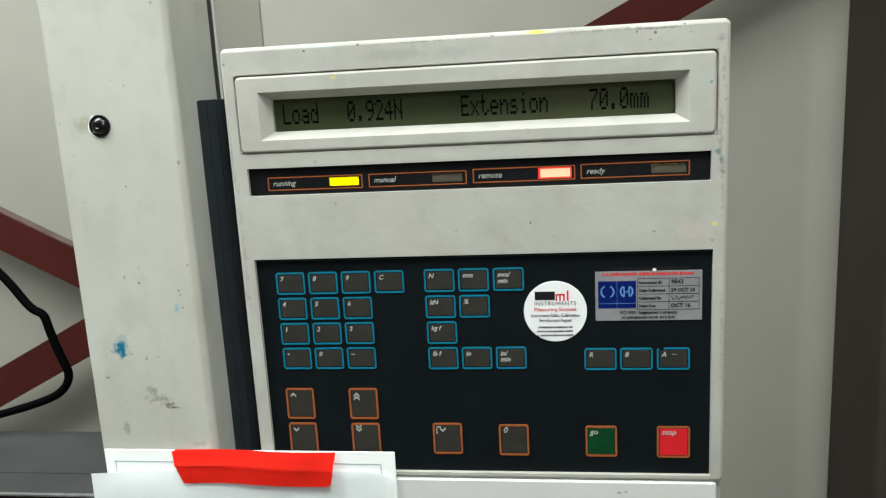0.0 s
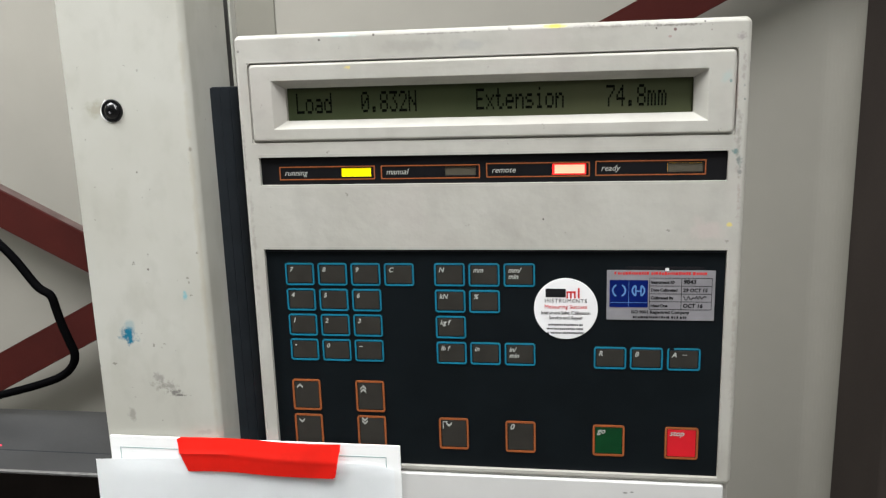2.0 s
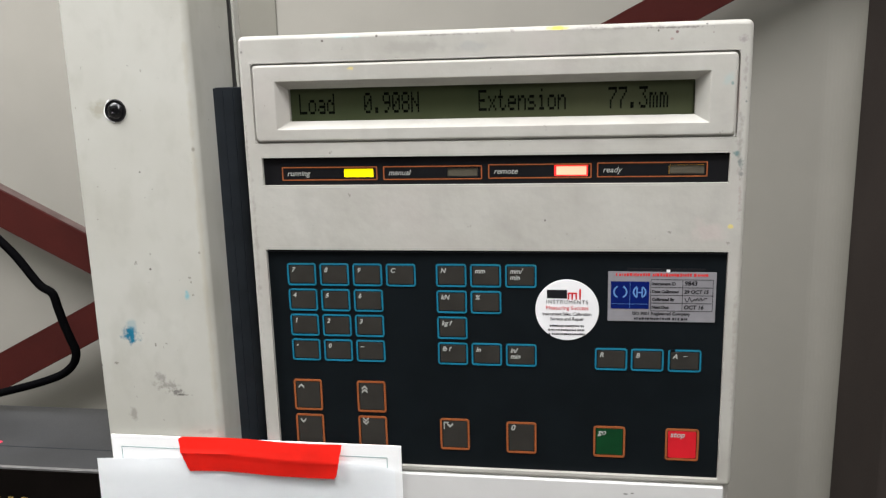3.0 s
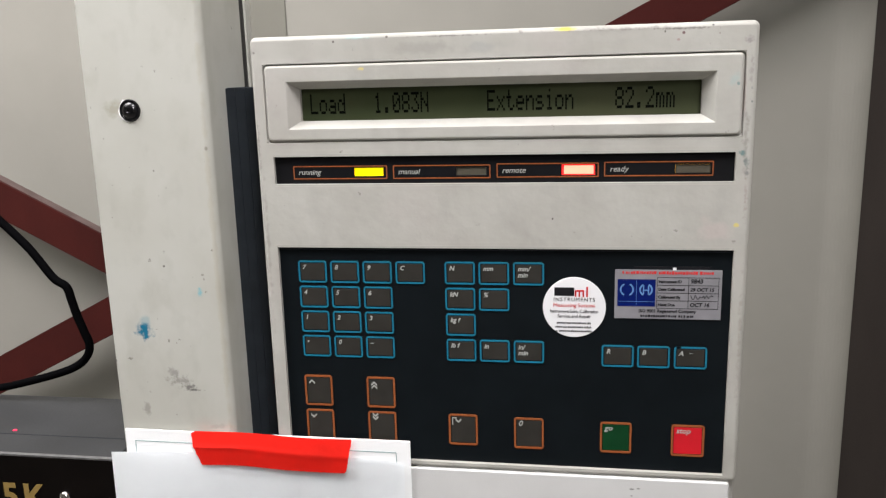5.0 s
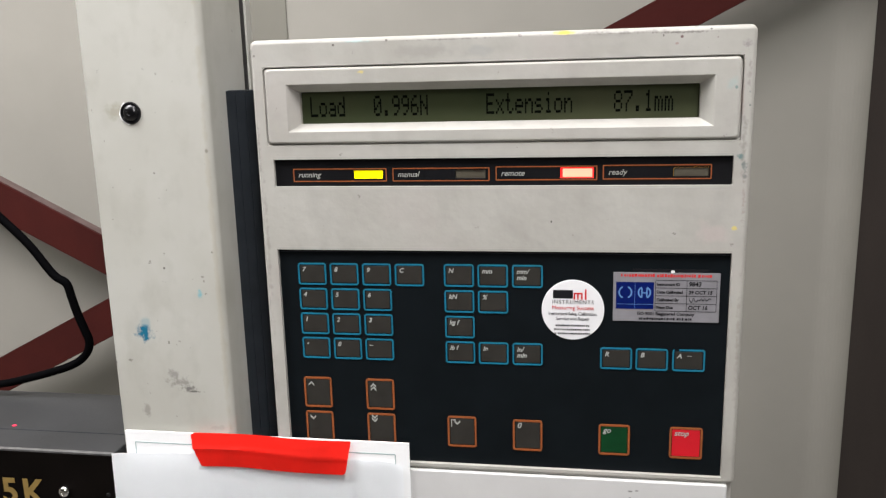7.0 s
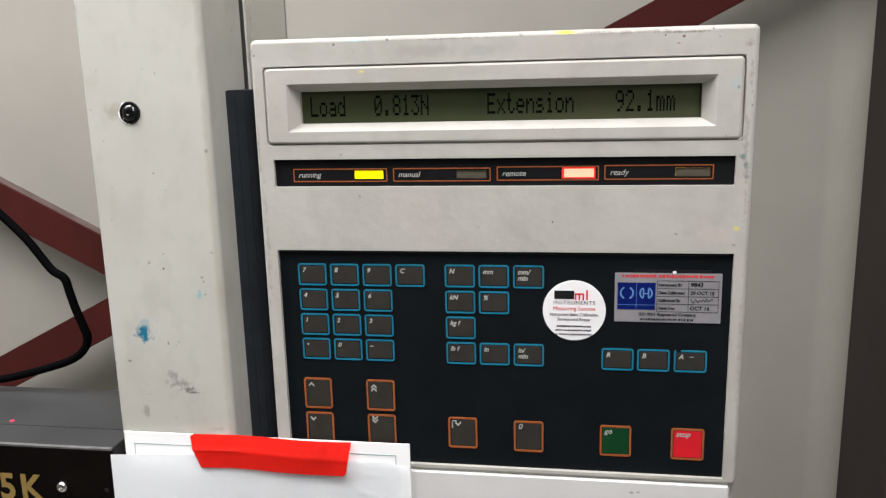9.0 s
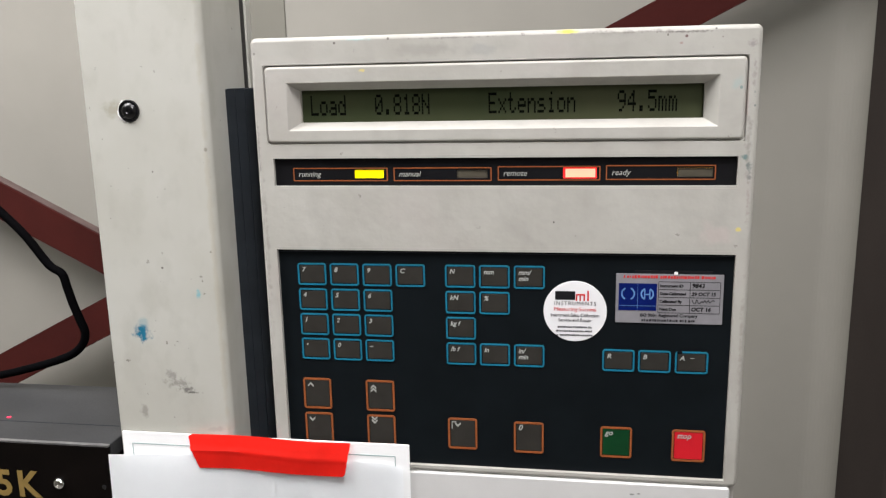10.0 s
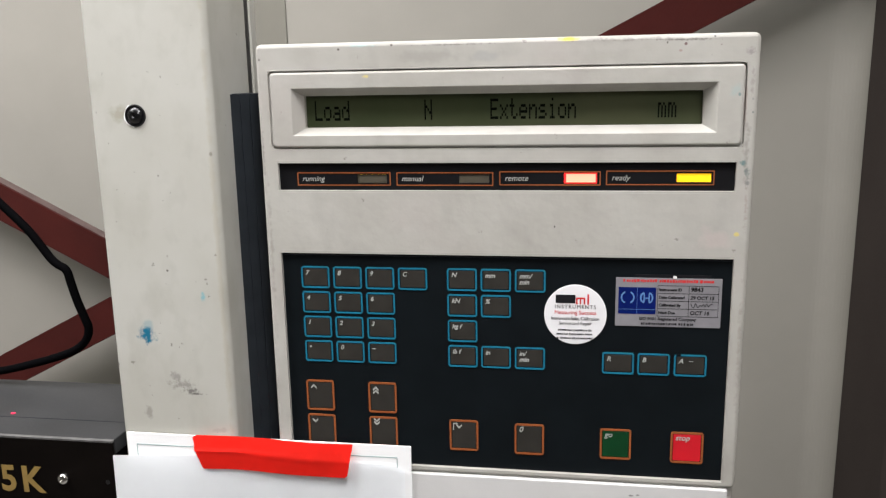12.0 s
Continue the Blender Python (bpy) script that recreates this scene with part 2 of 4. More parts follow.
def pad(x0, x1, z0, z1, r, y_front, y_back, edge=0.0003):
    """A thin pad with rounded corners and a softened front edge."""
    return loft([rounded(x0, x1, z0, z1, r, y_back), rounded(x0, x1, z0, z1, r, y_front + edge),
                 rounded(x0 + edge, x1 - edge, z0 + edge, z1 - edge, max(r - edge, 0.0001), y_front)], cap_first=True, cap_last=True)


def ring(x0, x1, z0, z1, r, w, y_front, y_back):
    """A raised printed outline."""
    ri = max(r - w, 0.0003)
    return loft([rounded(x0, x1, z0, z1, r, y_back), rounded(x0, x1, z0, z1, r, y_front),
                 rounded(x0 + w, x1 - w, z0 + w, z1 - w, ri, y_front), rounded(x0 + w, x1 - w, z0 + w, z1 - w, ri, y_back)], close=True)


def plate(x0, x1, z0, z1, y0, y1, holes):
    """A plate of even thickness with rectangular openings right through it."""
    xs = sorted({x0, x1, *[h[0] for h in holes], *[h[1] for h in holes]})
    zs = sorted({z0, z1, *[h[2] for h in holes], *[h[3] for h in holes]})
    bm = bmesh.new()
    grid = {}

    def vert(i, j, y):
        if (i, j, y) not in grid:
            grid[i, j, y] = bm.verts.new((xs[i], y, zs[j]))
        return grid[i, j, y]

    def solid(i, j):
        if not (0 <= i < len(xs) - 1 and 0 <= j < len(zs) - 1):
            return False
        cx, cz = (xs[i] + xs[i + 1]) / 2, (zs[j] + zs[j + 1]) / 2
        return not any(h[0] < cx < h[1] and h[2] < cz < h[3] for h in holes)

    for i in range(len(xs) - 1):
        for j in range(len(zs) - 1):
            if not solid(i, j):
                continue
            c = [(i, j), (i + 1, j), (i + 1, j + 1), (i, j + 1)]
            bm.faces.new([vert(*p, y0) for p in c])
            bm.faces.new([vert(*p, y1) for p in c[::-1]])
            for k, (di, dj) in enumerate(((0, -1), (1, 0), (0, 1), (-1, 0))):
                if not solid(i + di, j + dj):
                    a, b = c[k], c[(k + 1) % 4]
                    bm.faces.new((vert(*a, y0), vert(*a, y1), vert(*b, y1), vert(*b, y0)))
    bmesh.ops.dissolve_limit(bm, angle_limit=0.01, verts=bm.verts[:], edges=bm.edges[:])
    return bm


def words(body, x, y, z, size, shear=0.0, spread=1.0, align="LEFT", bold=0.0, depth=0.0001, stretch=1.0):
    """Letters of the built-in font that face -y, with their baseline's start at (x, y, z)."""
    cu = bpy.data.curves.new("letters", "FONT")
    cu.body, cu.size, cu.shear, cu.space_character, cu.align_x = body, size, shear, spread, align
    cu.offset, cu.extrude, cu.resolution_u = bold, depth, 3
    ob = bpy.data.objects.new("letters", cu)
    me = bpy.data.meshes.new_from_object(ob)
    bm = bmesh.new()
    bm.from_mesh(me)
    bpy.data.objects.remove(ob)
    bpy.data.meshes.remove(me)
    bpy.data.curves.remove(cu)
    bmesh.ops.transform(bm, matrix=pose(x, y, z, 90) @ Matrix.Diagonal((stretch, 1, 1, 1)), verts=bm.verts[:])
    return bm


def tube(points, r, sides=10, bm=None):
    bm = bm or bmesh.new()
    pts = [Vector(p) for p in points]
    loops = []
    for i, p in enumerate(pts):
        d = (pts[min(i + 1, len(pts) - 1)] - pts[max(i - 1, 0)]).normalized()
        u = d.cross(Vector((0, 1, 0.01))).normalized()
        w = d.cross(u)
        loops.append([p + r * (math.cos(2 * math.pi * k / sides) * u + math.sin(2 * math.pi * k / sides) * w) for k in range(sides)])
    return loft(loops, bm, cap_first=True, cap_last=True)


def spline(points, steps=8):
    """A smooth curve through the given points."""
    p = [Vector(q) for q in points]
    p = [p[0] * 2 - p[1], *p, p[-1] * 2 - p[-2]]
    out = []
    for a, b, c, d in zip(p, p[1:], p[2:], p[3:]):
        for i in range(steps):
            t = i / steps
            out.append(0.5 * (2 * b + (c - a) * t + (2 * a - 5 * b + 4 * c - d) * t * t + (3 * b - a - 3 * c + d) * t ** 3))
    return out + [p[-2]]


def disc(cx, cz, r, y_front, y_back, n=48, edge=0.0002):
    lp = lambda q, y: [(cx + q * math.cos(2 * math.pi * i / n), y, cz + q * math.sin(2 * math.pi * i / n)) for i in range(n)]
    return loft([lp(r, y_back), lp(r, y_front + edge), lp(r - edge, y_front)], cap_first=True, cap_last=True)


# ---- the room ----
WALL_Y = 1.13
structure("floor", box(-3.0, 1.6, -3.0, WALL_Y + 0.1, -0.1, 0), FLOOR, "grey vinyl floor of the test room", "floor")
structure("ceiling", box(-3.1, 1.7, -3.1, WALL_Y + 0.1, 2.8, 2.9), CEILING, "plain pale ceiling of the test room", "ceiling")
structure("wall_back", box(-3.1, 0.746, WALL_Y, WALL_Y + 0.1, 0, 2.8), WALL_PAINT, "beige painted wall behind the testing machine", "wall")
structure("wall_left", box(-3.1, -3.0, -3.0, WALL_Y, 0, 2.8), WALL_PAINT, "beige painted side wall", "wall")
structure("wall_front", box(-3.1, 1.7, -3.1, -3.0, 0, 2.8), WALL_PAINT, "beige painted wall behind the camera", "wall")
structure("wall_right", box(1.6, 1.7, -3.0, 0.84, 0, 2.8), WALL_PAINT, "beige painted side wall", "wall")


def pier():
    """An added pier that stands out from the back wall, coloured dark for shade, with a soft rounded front corner."""
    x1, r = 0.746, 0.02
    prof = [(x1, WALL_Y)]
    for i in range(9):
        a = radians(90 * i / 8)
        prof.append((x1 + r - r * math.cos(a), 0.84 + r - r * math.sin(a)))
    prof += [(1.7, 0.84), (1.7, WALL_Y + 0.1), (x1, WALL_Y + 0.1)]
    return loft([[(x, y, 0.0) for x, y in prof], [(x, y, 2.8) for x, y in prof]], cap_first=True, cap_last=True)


def cove():
    """A hollow fillet into the pier, added so that the wall darkens softly towards it."""
    x1, r = 0.745, 0.055
    prof = [(x1 - r, WALL_Y + 0.002), (x1 - r, WALL_Y)]
    for i in range(1, 13):
        a = radians(90 * i / 12)
        prof.append((x1 - r + r * math.sin(a), WALL_Y - r + r * math.cos(a)))
    prof.append((x1, WALL_Y + 0.002))
    return loft([[(x, y, 0.0) for x, y in prof], [(x, y, 2.8) for x, y in prof]], cap_first=True, cap_last=True)


structure("shade_pier", pier(), PIER_SHADE, "dark brown pier added for the shade beside the machine", "wall")
structure("wall_cove", cove(), WALL_PAINT, "beige fillet added between wall and pier to soften the dark edge", "wall trim")
structure("wall_post", box(-0.47, -0.371, WALL_Y - 0.004, WALL_Y, 0, 2.8), POST_PAINT, "flat beige wall post", "wall trim", bevel=0.003)


def brace(x0, z0, slope, x_from, x_to, y0, y1, label, base_z):
    """A diagonal steel angle: a broad flange towards the room and a narrow one along its upper edge."""
    half = 0.0418
    th = thing("cross_brace", (x0, y1, z0), label, "brace", "cross braces on the wall")
    z = lambda x: z0 + slope * (x - x0)
    def bar(y_a, y_b, low, high):
        return loft([[(x, y_a, z(x) + low), (x, y_a, z(x) + high), (x, y_b, z(x) + high), (x, y_b, z(x) + low)] for x in (x_from, x_to)], cap_first=True, cap_last=True)

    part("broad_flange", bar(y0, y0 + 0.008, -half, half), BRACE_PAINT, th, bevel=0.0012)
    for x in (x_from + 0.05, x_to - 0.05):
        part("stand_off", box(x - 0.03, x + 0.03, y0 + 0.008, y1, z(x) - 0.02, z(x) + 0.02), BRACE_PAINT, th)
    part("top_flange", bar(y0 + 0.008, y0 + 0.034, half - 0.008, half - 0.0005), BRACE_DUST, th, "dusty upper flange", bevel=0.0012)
    return th


brace(-0.62, 0.963, 0.5075, -1.9, 0.742, 0.995, 1.13, "oxide-red painted diagonal steel brace rising across the wall", 0)
brace(-0.62, 0.9635, -0.5175, -1.9, 0.55, 0.985, 1.13, "oxide-red painted diagonal steel brace falling across the wall", 0)

# ---- the machine's column ----
column = thing("machine_column", (-0.077, 0.035, 0.0), "off-white painted steel column with blue paint marks and smudges", "machine column")


def column_cover():
    """The folded cover: flat front, rounded front edges, side cheeks."""
    x0, x1, yb, r = -0.1230, -0.0334, 0.067, 0.0045
    prof = [(x0, yb), (x0, 0.002), (x0 + 0.002, 0.0)]
    for i in range(9):
        a = radians(90 * i / 8)
        prof.append((x1 - r + r * math.sin(a), r - r * math.cos(a)))
    prof.append((x1, yb))
    zs = [0.0, 0.5, 1.0, 1.25, 1.5, 2.2]
    return loft([[(x, y, z) for x, y in prof] for z in zs], cap_first=True, cap_last=True)


part("cover", column_cover(), COLUMN_PAINT, column)
part("back_channel", box(-0.118, -0.0350, 0.068, 0.0785, 0.0, 2.2), HOLE_BLACK, column, "black gap at the back of the cover")
part("back_flange", box(-0.118, -0.0334, 0.0790, 0.088, 0.0, 2.2), COLUMN_PAINT, column)


def domed_plug(cx, cz, r):
    """A push-in plug: flange, raised dome and a dimple."""
    n = 32
    loops = []
    for q, y in ((1.0, 0.004), (1.0, -0.0004), (0.93, -0.0011), (0.80, -0.0011), (0.74, -0.0007), (0.66, -0.0016), (0.45, -0.0026), (0.22, -0.0029), (0.14, -0.0022)):
        loops.append([(cx + r * q * math.cos(2 * math.pi * i / n), y, cz + r * q * math.sin(2 * math.pi * i / n)) for i in range(n)])
    return loft(loops, cap_first=True, cap_last=True)


part("hole_plug", domed_plug(-0.0898, 1.3556, 0.0077), PLUG_BLACK, column, "glossy black plastic plug in a round hole", smooth=True)
part("chipped_rim", loft([[(-0.0898 + q * math.cos(radians(a)), y, 1.3556 + q * math.sin(radians(a))) for q, y in ((0.0077, -0.0001), (0.0084 + 0.0004 * math.sin(a * 0.7), -0.0002), (0.0084 + 0.0004 * math.sin(a * 0.7), 0.001), (0.0077, 0.001))]
                          for a in range(120, 261, 10)], cap_first=True, cap_last=True), CARD, column, "bare chipped paint at the plug")

# ---- the bracket between column and console ----
rail = thing("mounting_rail", (-0.015, 0.05, 0.9), "black ribbed mounting rail between column and console", "mounting rail")
part("web", box(-0.0333, 0.03, 0.033, 0.066, 0.9, 1.369), RAIL_BLACK, rail, bevel=0.0008)
for i in range(5):
    x = -0.0332 + 0.0072 * i
    part("rib", box(x, x + 0.0069, 0.0308, 0.0335, 0.9, 1.3685), RAIL_BLACK, rail)

# ---- the console ----
CB = (0.16, 0.045, 0.95)
console = thing("control_console", CB, "off-white testing machine console with liquid crystal display and dark membrane keypad", "control console")
bezel_hole = (0.0072, 0.3130, 1.3319, 1.3834)
strip_hole = (0.0107, 0.3096, 1.3040, 1.3225)
pad_hole = (0.0092, 0.3114, 1.1052, 1.2604)
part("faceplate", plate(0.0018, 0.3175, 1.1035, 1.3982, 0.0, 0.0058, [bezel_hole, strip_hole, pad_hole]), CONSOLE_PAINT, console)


def face_rim():
    """The rounded, worn outer edge of the moulded face."""
    loops = []
    for d, r, y in ((0.0, 0.0042, 0.0058), (0.0, 0.0042, 0.0030), (0.0003, 0.0039, 0.0018), (0.0010, 0.0032, 0.0008), (0.0019, 0.0020, 0.0002), (0.0030, 0.0001, 0.0)):
        loops.append(rounded(d - 0.0010, 0.3203 - d, 1.1005 + d, 1.4010 - d, r, y, 6))
    return loft(loops)


def lip(hole, w=0.0017, rise=0.00004, deep=0.0045, r=0.0008):
    """A moulded edge that slopes into an opening."""
    a, b, c, d = hole
    loops = []
    for k, y in ((w, 0.0001), (w * 0.8, -rise), (w * 0.55, -rise), (w * 0.32, 0.0003), (0.0, 0.0026), (-0.0003, deep)):
        loops.append(rounded(a - k, b + k, c - k, d + k, r + max(k, 0), y, 4))
    return loft(loops)


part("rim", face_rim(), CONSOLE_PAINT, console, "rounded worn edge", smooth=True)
part("opening_lip", lip(bezel_hole, 0.0008, 0.00008, 0.0040, 0.0036), CONSOLE_PAINT, console, smooth=True)
part("opening_lip", lip(strip_hole, 0.0024), CONSOLE_PAINT, console, smooth=True)
part("opening_lip", lip(pad_hole, 0.0023), CONSOLE_PAINT, console, smooth=True)


def shell():
    """The housing behind the face: sides, top and back, hollow inside."""
    bm = bmesh.new()
    for a in ((-0.0006, 0.004, 0.0062, 0.090, 0.95, 1.4003), (0.316, 0.3194, 0.0062, 0.090, 0.95, 1.4003),
              (0.004, 0.316, 0.0062, 0.090, 1.396, 1.4003), (0.004, 0.316, 0.086, 0.090, 0.95, 1.396)):
        box(*a, bm=bm)
    return bm


part("housing", shell(), CONSOLE_PAINT, console)
part("lower_panel", pad(0.0035, 0.3155, 0.95, 1.1005, 0.0015, -0.0012, 0.03, 0.0008), LOWER_WHITE, console, "clean white lower panel")

# display frame with its sloping inner walls
x0, x1, z0, z1 = bezel_hole
frame_loops = [rounded(x0 - 0.0005, x1 + 0.0005, z0 - 0.0005, z1 + 0.0005, 0.0030, 0.0021),
               rounded(x0 + 0.0009, x1 - 0.0009, z0 + 0.0009, z1 - 0.0009, 0.0030, 0.0021),
               rounded(x0 + 0.0011, x1 - 0.0011, z0 + 0.0011, z1 - 0.0011, 0.0028, 0.0004),
               rounded(x0 + 0.0016, x1 - 0.0016, z0 + 0.0016, z1 - 0.0016, 0.0026, -0.0004),
               rounded(x0 + 0.0025, x1 - 0.0025, z0 + 0.0025, z1 - 0.0025, 0.0022, -0.0008),
               rounded(0.0228, 0.2966, 1.3408, 1.3720, 0.0004, -0.0008),
               rounded(0.0235, 0.2959, 1.3413, 1.3714, 0.0004, -0.0002),
               rounded(0.0292, 0.2892, 1.3456, 1.3668, 0.0003, 0.0080),
               rounded(0.0292, 0.2892, 1.3456, 1.3668, 0.0003, 0.0118)]
part("display_frame", loft(frame_loops), CONSOLE_PAINT, console, "raised frame with sloping inner edges")
display = part("display", box(0.027, 0.292, 0.0120, 0.0135, 1.343, 1.371), LCD_GREEN, console, "dim green liquid crystal display")
part("backing", box(0.005, 0.315, 0.0062, 0.0068, 1.300, 1.326), STRIP_BLACK, console)

# characters on a five by seven dot grid
DOTS = {
    "L": "10000 10000 10000 10000 10000 10000 11111", "o": "00000 00000 01110 10001 10001 10001 01110",
    "a": "00000 00000 01110 00001 01111 10001 01111", "d": "00001 00001 01101 10011 10001 10001 01111",
    "N": "10001 10001 11001 10101 10011 10001 10001", "E": "11111 10000 10000 11110 10000 10000 11111",
    "x": "00000 00000 10001 01010 00100 01010 10001", "t": "01000 01000 11100 01000 01000 01001 00110",
    "e": "00000 00000 01110 10001 11111 10000 01110", "n": "00000 00000 10110 11001 10001 10001 10001",
    "s": "00000 00000 01110 10000 01110 00001 11110", "i": "00100 00000 01100 00100 00100 00100 01110",
    "m": "00000 00000 11010 10101 10101 10101 10101", ".": "00000 00000 00000 00000 00000 01100 01100",
    "0": "01110 10001 10011 10101 11001 10001 01110", "1": "00100 01100 00100 00100 00100 00100 01110",
    "2": "01110 10001 00001 00010 00100 01000 11111", "3": "11111 00010 00100 00010 00001 10001 01110",
    "4": "00010 00110 01010 10010 11111 00010 00010", "5": "11111 10000 11110 00001 00001 10001 01110",
    "6": "00110 01000 10000 11110 10001 10001 01110", "7": "11111 00001 00010 00100 01000 01000 01000",
    "8": "01110 10001 10001 01110 10001 10001 01110", "9": "01110 10001 10001 01111 00001 00010 01100"}
PITCH, DOT_W, DOT_H, TEXT_X, TEXT_Z = 0.00630, 0.00105, 0.00192, 0.0350, 1.3567
INK_Y = 0.0118


def character(c, cx, cz, y, bm=None):
    """One character as raised dots about its centre."""
    bm = bm or bmesh.new()
    for j, row in enumerate(DOTS[c].split()):
        for i, bit in enumerate(row):
            if bit == "1":
                x, z = cx + (i - 2) * DOT_W, cz + (3 - j) * DOT_H
                box(x - 0.49 * DOT_W, x + 0.49 * DOT_W, y, y + 0.0001, z - 0.46 * DOT_H, z + 0.46 * DOT_H, bm)
    return bm


def cell(col):
    return TEXT_X + col * PITCH + 2.5 * DOT_W


for word, col in (("Load", 0), ("N", 12), ("Extension", 19), ("mm", 36)):
    bm = bmesh.new()
    for i, c in enumerate(word):
        character(c, cell(col + i), TEXT_Z, INK_Y, bm)
    part("display_word", bm, LCD_INK, display)

# each changing figure is a small drum of eleven faces, the last one blank
DRUM_R, STEP = 0.030, 360 / 11
DRUM_Y, DRUM_FIGURES = INK_Y + DRUM_R, "0123456789 "


def drum_mesh():
    bm = bmesh.new()
    n = 22
    loft([[(x, 0.022 * math.cos(2 * math.pi * i / n), 0.022 * math.sin(2 * math.pi * i / n)) for i in range(n)] for x in (-0.002, 0.002)], bm, cap_first=True, cap_last=True)
    for k, c in enumerate(DRUM_FIGURES):
        if c == " ":
            continue
        one = character(c, 0, 0, -DRUM_R)
        bmesh.ops.transform(one, matrix=pose(0, 0, 0, k * STEP), verts=one.verts[:])
        tmp = bpy.data.meshes.new("figure")
        one.to_mesh(tmp)
        one.free()
        bm.from_mesh(tmp)
        bpy.data.meshes.remove(tmp)
    me = bpy.data.meshes.new("figure_drum")
    bm.to_mesh(me)
    bm.free()
    me.materials.append(LCD_INK)
    return me


def drum_pose(col, turn):
    return pose(cell(col) - CB[0], DRUM_Y - CB[1], TEXT_Z - CB[2], turn)


DRUM_MESH = drum_mesh()
DRUMS = {}
for col in (7, 9, 10, 11, 32, 33, 35):
    ob = new("figure_drum", DRUM_MESH)
    ob.parent = console
    ob.matrix_basis = drum_pose(col, 0)
    tagged(ob, "dark display figure on a turning drum")
    DRUMS[col] = ob
DOT_DRUMS = {}
for col in (8, 34):
    bm = character(".", 0, 0, -DRUM_R)
    n = 22
    loft([[(x, 0.022 * math.cos(2 * math.pi * i / n), 0.022 * math.sin(2 * math.pi * i / n)) for i in range(n)] for x in (-0.002, 0.002)], bm, cap_first=True, cap_last=True)
    me = bpy.data.meshes.new("point_drum")
    bm.to_mesh(me)
    bm.free()
    me.materials.append(LCD_INK)
    ob = new("point_drum", me)
    ob.parent = console
    ob.matrix_basis = drum_pose(col, 0)
    DOT_DRUMS[col] = ob

# indicator strip
strip = part("indicator_strip", plate(0.0098, 0.3098, 1.3033, 1.3230, 0.0028, 0.0060,
                                      [(0.0655, 0.0855, 1.3088, 1.3145), (0.1345, 0.1545, 1.3088, 1.3145),
                                       (0.2030, 0.2245, 1.3084, 1.3156), (0.2740, 0.2955, 1.3094, 1.3151)]), STRIP_BLACK, console, "dark strip of status lights")
for a, b, z0, z1, word in ((0.0232, 0.0882, 1.3070, 1.3160, "running"), (0.0922, 0.1572, 1.3070, 1.3160, "manual"),
                           (0.1612, 0.2266, 1.3073, 1.3166, "remote"), (0.2300, 0.2972, 1.3076, 1.3170, "ready")):
    part("outline", ring(a, b, z0, z1, 0.0005, 0.0007, 0.0026, 0.0030), ORANGE_LINE, strip)
    part("legend", words(word, a + 0.0034, 0.0027, z0 + 0.0031, 0.0051, 0.28, bold=0.00002), LEGEND, strip)

LAMPS = {}


def indicator(cx, cz, w, h, faces):
    """A flat lens that can turn over: a face towards the room and one behind it."""
    bm = bmesh.new()
    box(-w / 2, w / 2, -0.0006, 0.0, -h / 2, h / 2, bm)
    box(-w / 2, w / 2, 0.0, 0.0006, -h / 2, h / 2, bm)
    bm.faces.ensure_lookup_table()
    for i, f in enumerate(bm.faces):
        f.material_index = 0 if i < 6 else 1
    me = bpy.data.meshes.new("indicator_lens")
    bm.to_mesh(me)
    bm.free()
    for mm in faces:
        me.materials.append(mm)
    ob = new("indicator_lens", me)
    ob.parent = console
    ob.matrix_basis = pose(cx - CB[0], 0.0042 - CB[1], cz - CB[2])
    return ob


LAMPS["running"] = tagged(indicator(0.0755, 1.31165, 0.0196, 0.0053, (LED_YELLOW, LED_OFF)), "lit yellow status light")
LAMPS["manual"] = tagged(indicator(0.1445, 1.31165, 0.0196, 0.0053, (LED_OFF, LED_OFF)), "unlit status light")
LAMPS["remote"] = tagged(indicator(0.21375, 1.3120, 0.0210, 0.0068, (LED_RED, LED_OFF)), "lit red status light")
part("glowing_core", box(0.2046, 0.2234, 0.0034, 0.0036, 1.3093, 1.3148), LED_CORE, console, "pale glowing core of the red light")
LAMPS["ready"] = tagged(indicator(0.28475, 1.31225, 0.0210, 0.0053, (LED_OFF, LED_AMBER)), "status light that turns amber")

# membrane keypad
keypad = part("keypad", box(0.0080, 0.3122, 0.0030, 0.0060, 1.1044, 1.2612), PANEL_BLACK, console, "dark membrane keypad panel")
part("panel_seam", box(0.0088, 0.3114, 0.0022, 0.0034, 1.2584, 1.2590), RAIL_BLACK, console)


def key(x, z_top, w, h, line, fill, legend, size=0.0044, dx=0.0030, label="", bold=0.00012):
    """A membrane key: raised printed outline, slightly domed field and its legend."""
    k = part("key", pad(x + 0.0016, x + w - 0.0016, z_top - h + 0.0016, z_top - 0.0016, 0.0010, 0.0026, 0.0032), fill, console, label)
    part("outline", ring(x, x + w, z_top - h, z_top, 0.0019, 0.0013 if line == ORANGE_LINE else 0.0011, 0.0024, 0.0032), line, k)
    rows = legend.split("/")
    if len(rows) == 2:
        rows[0] += "/"
    for i, s in enumerate(rows):
        part("legend", words(s, x + dx, 0.00245, z_top - 0.0060 - 0.0042 * i, size, 0.25, bold=bold), LEGEND, k)
    return k


